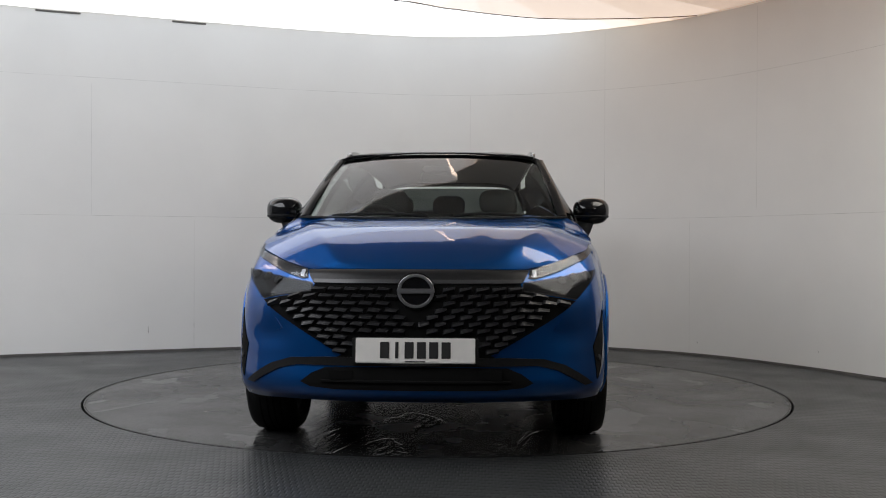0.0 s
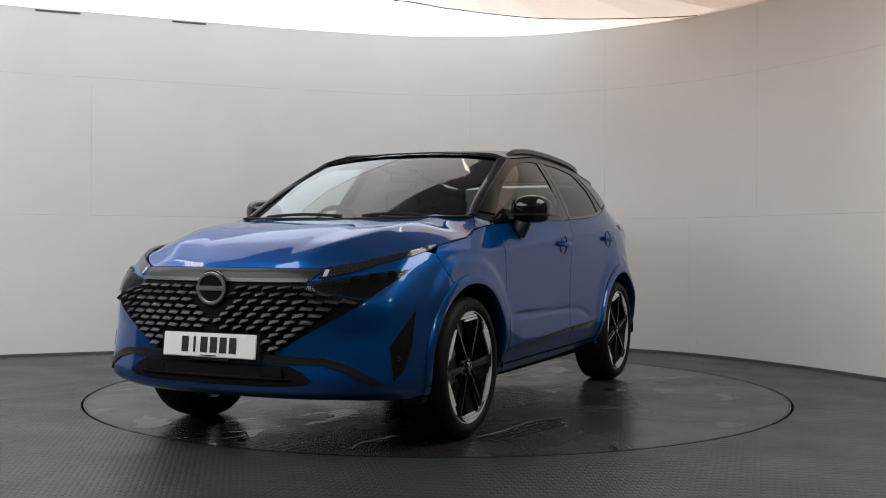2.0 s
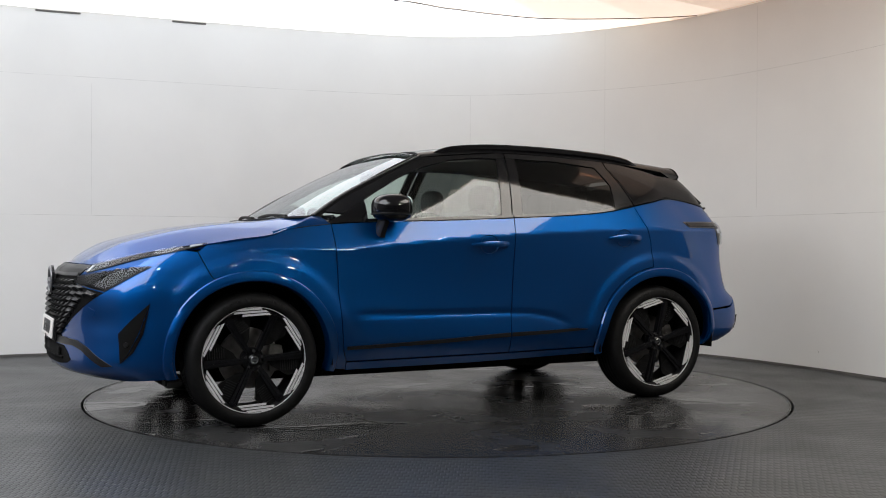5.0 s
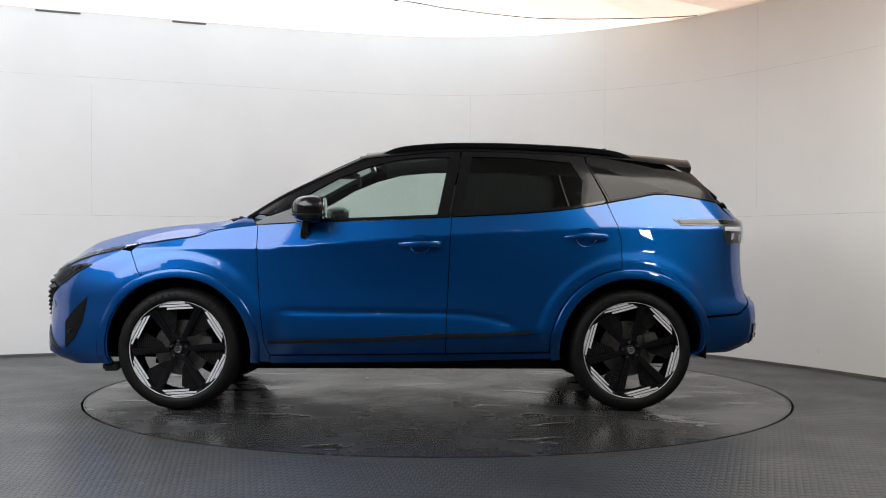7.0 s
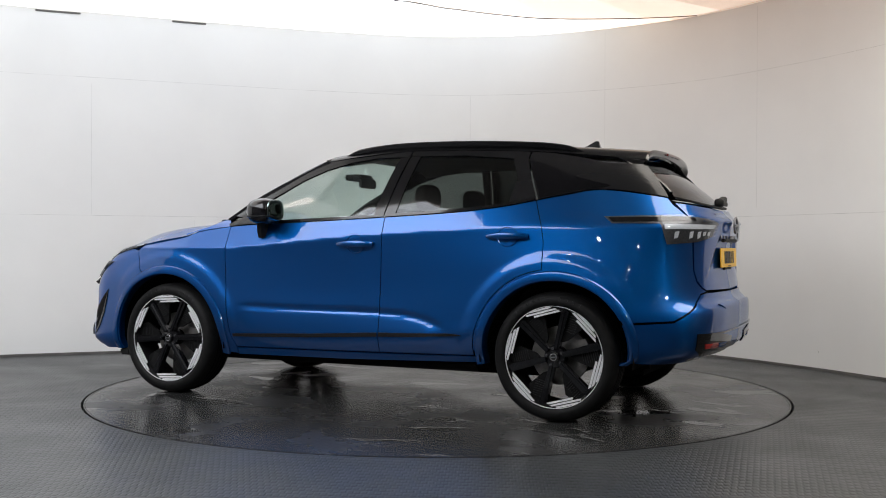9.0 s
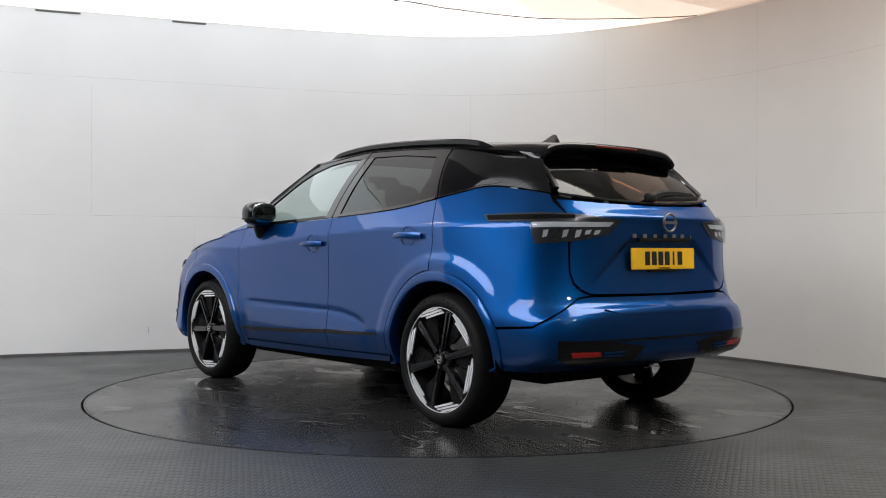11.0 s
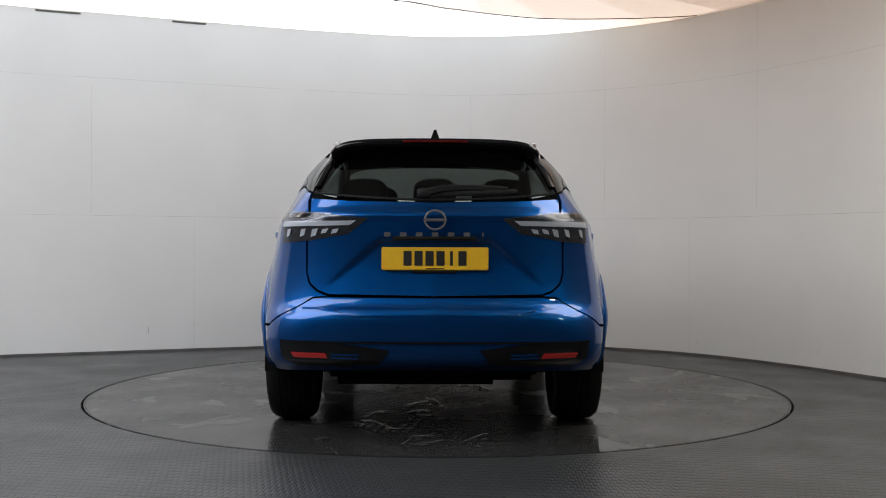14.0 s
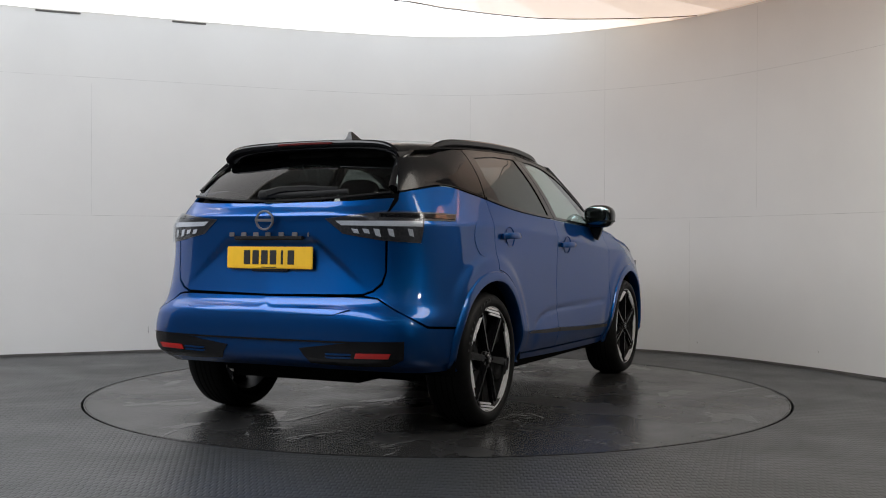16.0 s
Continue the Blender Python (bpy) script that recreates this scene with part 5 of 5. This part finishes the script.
tl = [(-1.606, .83, 1.136), (-1.80, .79, 1.140), (-1.95, .735, 1.140), (-2.06, .62, 1.136), (-2.125, .334, 1.106), (-2.09, .42, 1.030), (-2.05, .62, .996), (-1.93, .77, .984), (-1.915, .775, 1.040),
      (-1.90, .78, 1.096), (-1.645, .83, 1.098)]
for sg in (1, -1):
    lamp = rear_patch("tail_lamp", tl, TAILIN, "tail lamp with clear lens and white light bars", 0.003, side=sg, rim=0.012)
    rear_patch("light_bar", [(-1.92, .772, 1.090), (-2.05, .64, 1.092), (-2.115, .39, 1.096), (-2.105, .42, 1.072), (-2.05, .64, 1.068), (-1.92, .772, 1.066)], WHITEBAR, "white light bar", 0.008, lamp, sg, rim=0.004)
    rear_patch("lamp_band", [(-1.63, .83, 1.128), (-1.93, .76, 1.130), (-2.06, .61, 1.128), (-2.06, .61, 1.112), (-1.93, .76, 1.108), (-1.65, .83, 1.106)], BLACK, "gloss black upper band", 0.007, lamp, sg, rim=0.004)
    for y in (.72, .665, .60, .545, .49):
        x = -2.105 + 0.9 * max(0, y - .42) ** 2 + (.06 if y > .69 else 0)
        rear_patch("light_tooth", [(x, y + .020, 1.052), (x, y - .016, 1.056), (x, y - .002, 1.022 if y > .56 else 1.034), (x, y + .030, 1.014 if y > .56 else 1.030)], WHITEBAR, "white lens tooth", 0.008, lamp, sg, step=0.015, rim=0.003)
    rear_patch("lens", [(-1.905, .765, 1.138), *tl[2:9]], LENS, "clear lamp lens", 0.014, lamp, sg, rim=0.0)
    skirt = rear_patch("bumper_trim", [(-2.07, .745, .503), (-2.15, .50, .498), (-2.165, .215, .462), (-2.15, .27, .392), (-2.12, .45, .382), (-2.06, .66, .384), (-2.04, .72, .42)], BLACK, "gloss black rear bumper insert", 0.006, side=sg)
    rear_patch("reflector", [(-2.08, .675, .450), (-2.12, .515, .448), (-2.12, .505, .424), (-2.08, .665, .426)], RED, "red rear reflector", 0.010, skirt, sg, step=0.02, rim=0.004)
    for zz in (.445, .430):
        rear_patch("trim_fin", [(-2.13, .49, zz), (-2.15, .36, zz - .002), (-2.15, .37, zz - .010), (-2.13, .495, zz - .008)], PAINT, "blue trim fin", 0.010, skirt, sg, step=0.02, rim=0.004)
rear_patch("bumper_line", [(-2.17, 0, .504), (-2.15, .5, .505), (-2.07, .745, .508), (-2.07, .745, .500), (-2.15, .5, .496), (-2.17, 0, .494)], BLACK, "gloss black line across the rear bumper", 0.009)
rear_patch("bumper_pressing", [(-2.18, 0, .628), (-2.17, .40, .628), (-2.16, .48, .652), (-2.16, .5, .655), (-2.18, 0, .655)], PAINT, "", 0.004, rear_bumper, rim=0.01)
plate("rear_plate", -2.124, .908, .526, .113, 2, PLATEY, True, "yellow plate with dark bars")
badge("tailgate_badge", -2.166, 1.098, .050, gate, True, BADGEGREY, False)
for i in range(7):
    y = .235 - i * .0783
    bm = bmesh.new()
    p, n = cast(-s_of(2.1, max(abs(y), 1e-4)), 1.027, 0.003)
    box(bm, p.x, y, p.z, .006, .032 if i < 6 else .008, .022, .002)
    part("lettering_bar", bm, BADGEGREY, gate, "small chrome bar in place of lettering", smooth=False)
bm = bmesh.new()
box(bm, -2.128, 0, 1.008, .03, .42, .02, .006)
part("gate_grip", bm, PLASTIC, gate, "black grip strip above the plate")
bm = bmesh.new()
sweep(bm, [(-1.45, .35, .33), (-1.65, .36, .33), (-1.80, .38, .335)], .055, .055)
part("exhaust", bm, EXHAUST, car, "dull metal exhaust pipe")
bm = bmesh.new()
box(bm, -1.62, .1, .30, .32, .9, .12, .04)
part("silencer", bm, LINER, car)
for sx in (1, -1):
    bm = bmesh.new()
    sweep(bm, [(sx * AXLE, -.72, .33), (sx * AXLE, 0, .26), (sx * AXLE, .72, .33)], .07, .06)
    part("axle_beam", bm, LINER, car)

# ---- cabin ----
cabin = new("cabin")
cabin.parent = car
bm = bmesh.new()
blob(bm, (.95, 0, .98), (.33, .72, .125), 4)
part("dashboard", bm, TRIM, cabin, "black soft dashboard")
bm = bmesh.new()
box(bm, .60, 0, 1.10, .02, .26, .13, .01)
part("screen", bm, BLACK, cabin, "dark centre screen")
bm = bmesh.new()
c, ax, ay = Vector((.50, -.37, 1.04)), Vector((0, 1, 0)), Vector((.42, 0, .9)).normalized()
sweep(bm, [c + ax * .185 * math.cos(2 * math.pi * i / 32) + ay * .185 * math.sin(2 * math.pi * i / 32) for i in range(32)], .028, .028, up=Vector((-.9, 0, .42)), closed=True)
sw = part("steering_wheel", bm, SATIN, cabin, "black leather steering wheel")
bm = bmesh.new()
box(bm, .52, -.37, 1.04, .05, .34, .05, .01)
box(bm, .54, -.37, 1.02, .07, .13, .13, .02)
part("wheel_boss", bm, SATIN, sw)


def seat(x, y, w, tall, lab):
    root = new("seat")
    root.parent = cabin
    root["label"] = lab
    root.matrix_basis = pose(x, y, 0)
    bm = bmesh.new()
    blob(bm, (.0, 0, .62), (.27, w / 2, .09), 3.5)
    part("cushion", bm, TRIM, root)
    bm = bmesh.new()
    blob(bm, (0, 0, 0), (.085, w / 2, .31), 3.5)
    bmesh.ops.transform(bm, matrix=pose(-.33, 0, .90, 0, -16, 0), verts=bm.verts[:])
    part("backrest", bm, TRIM, root)
    if tall:
        bm = bmesh.new()
        blob(bm, (-.435, 0, 1.275), (.055, .125, .085), 3)
        part("headrest", bm, TRIM, root)
    return root


seat(.12, .37, .50, True, "black cloth front seat with headrest")
seat(.12, -.37, .50, True, "black cloth front seat with headrest")
for y in (.40, 0, -.40):
    seat(-.78, y, .42, True, "black cloth rear seat")
bm = bmesh.new()
H2 = H[2:-3].copy()
H2[..., 2] -= 0.045
H2[..., 1] *= 0.93
part("headliner", sheet(mirror_rows(H2), 0.0), mat("headliner_cloth", (0.35, 0.34, 0.32), rough=0.9, vary=0.1, scale=60), cabin, "pale grey roof lining")
bm = bmesh.new()
box(bm, -.1, 0, .50, 2.0, 1.5, .06, .02)
box(bm, -1.5, 0, .80, .8, 1.2, .30, .03)
part("cabin_floor", bm, LINER, cabin)


# ---- what turns ----
YAW_T = [0, .25, .5, 1, 2, 3, 4, 7, 8, 9, 11.5, 12.5, 13.5, 14.5, 15.5, 16]
YAW_D = [-2.47, -1.95, -.37, .28, .3, .2, .25, .5, .6, .45, .45, .22, -.1, -.35, -.68, -.9]


def yaw(t):
    return -90.48 - 12.783 * t + float(np.interp(t, YAW_T, YAW_D))


def motions():
    rows_car, rows_disc = [], []
    for t in sorted(set([0.25] + [i * 0.5 for i in range(33)])):
        a = yaw(t)
        off = Matrix.Rotation(radians(a), 4, "Z") @ Vector((0.2016, 0.028, 0))
        rows_car.append((t, pose(off.x, off.y, 0, 0, 0, a)))
        rows_disc.append((t, pose(0, 0, 0, 0, 0, a)))
    walk(car, rows_car)
    walk(turntable, rows_disc)


motions()
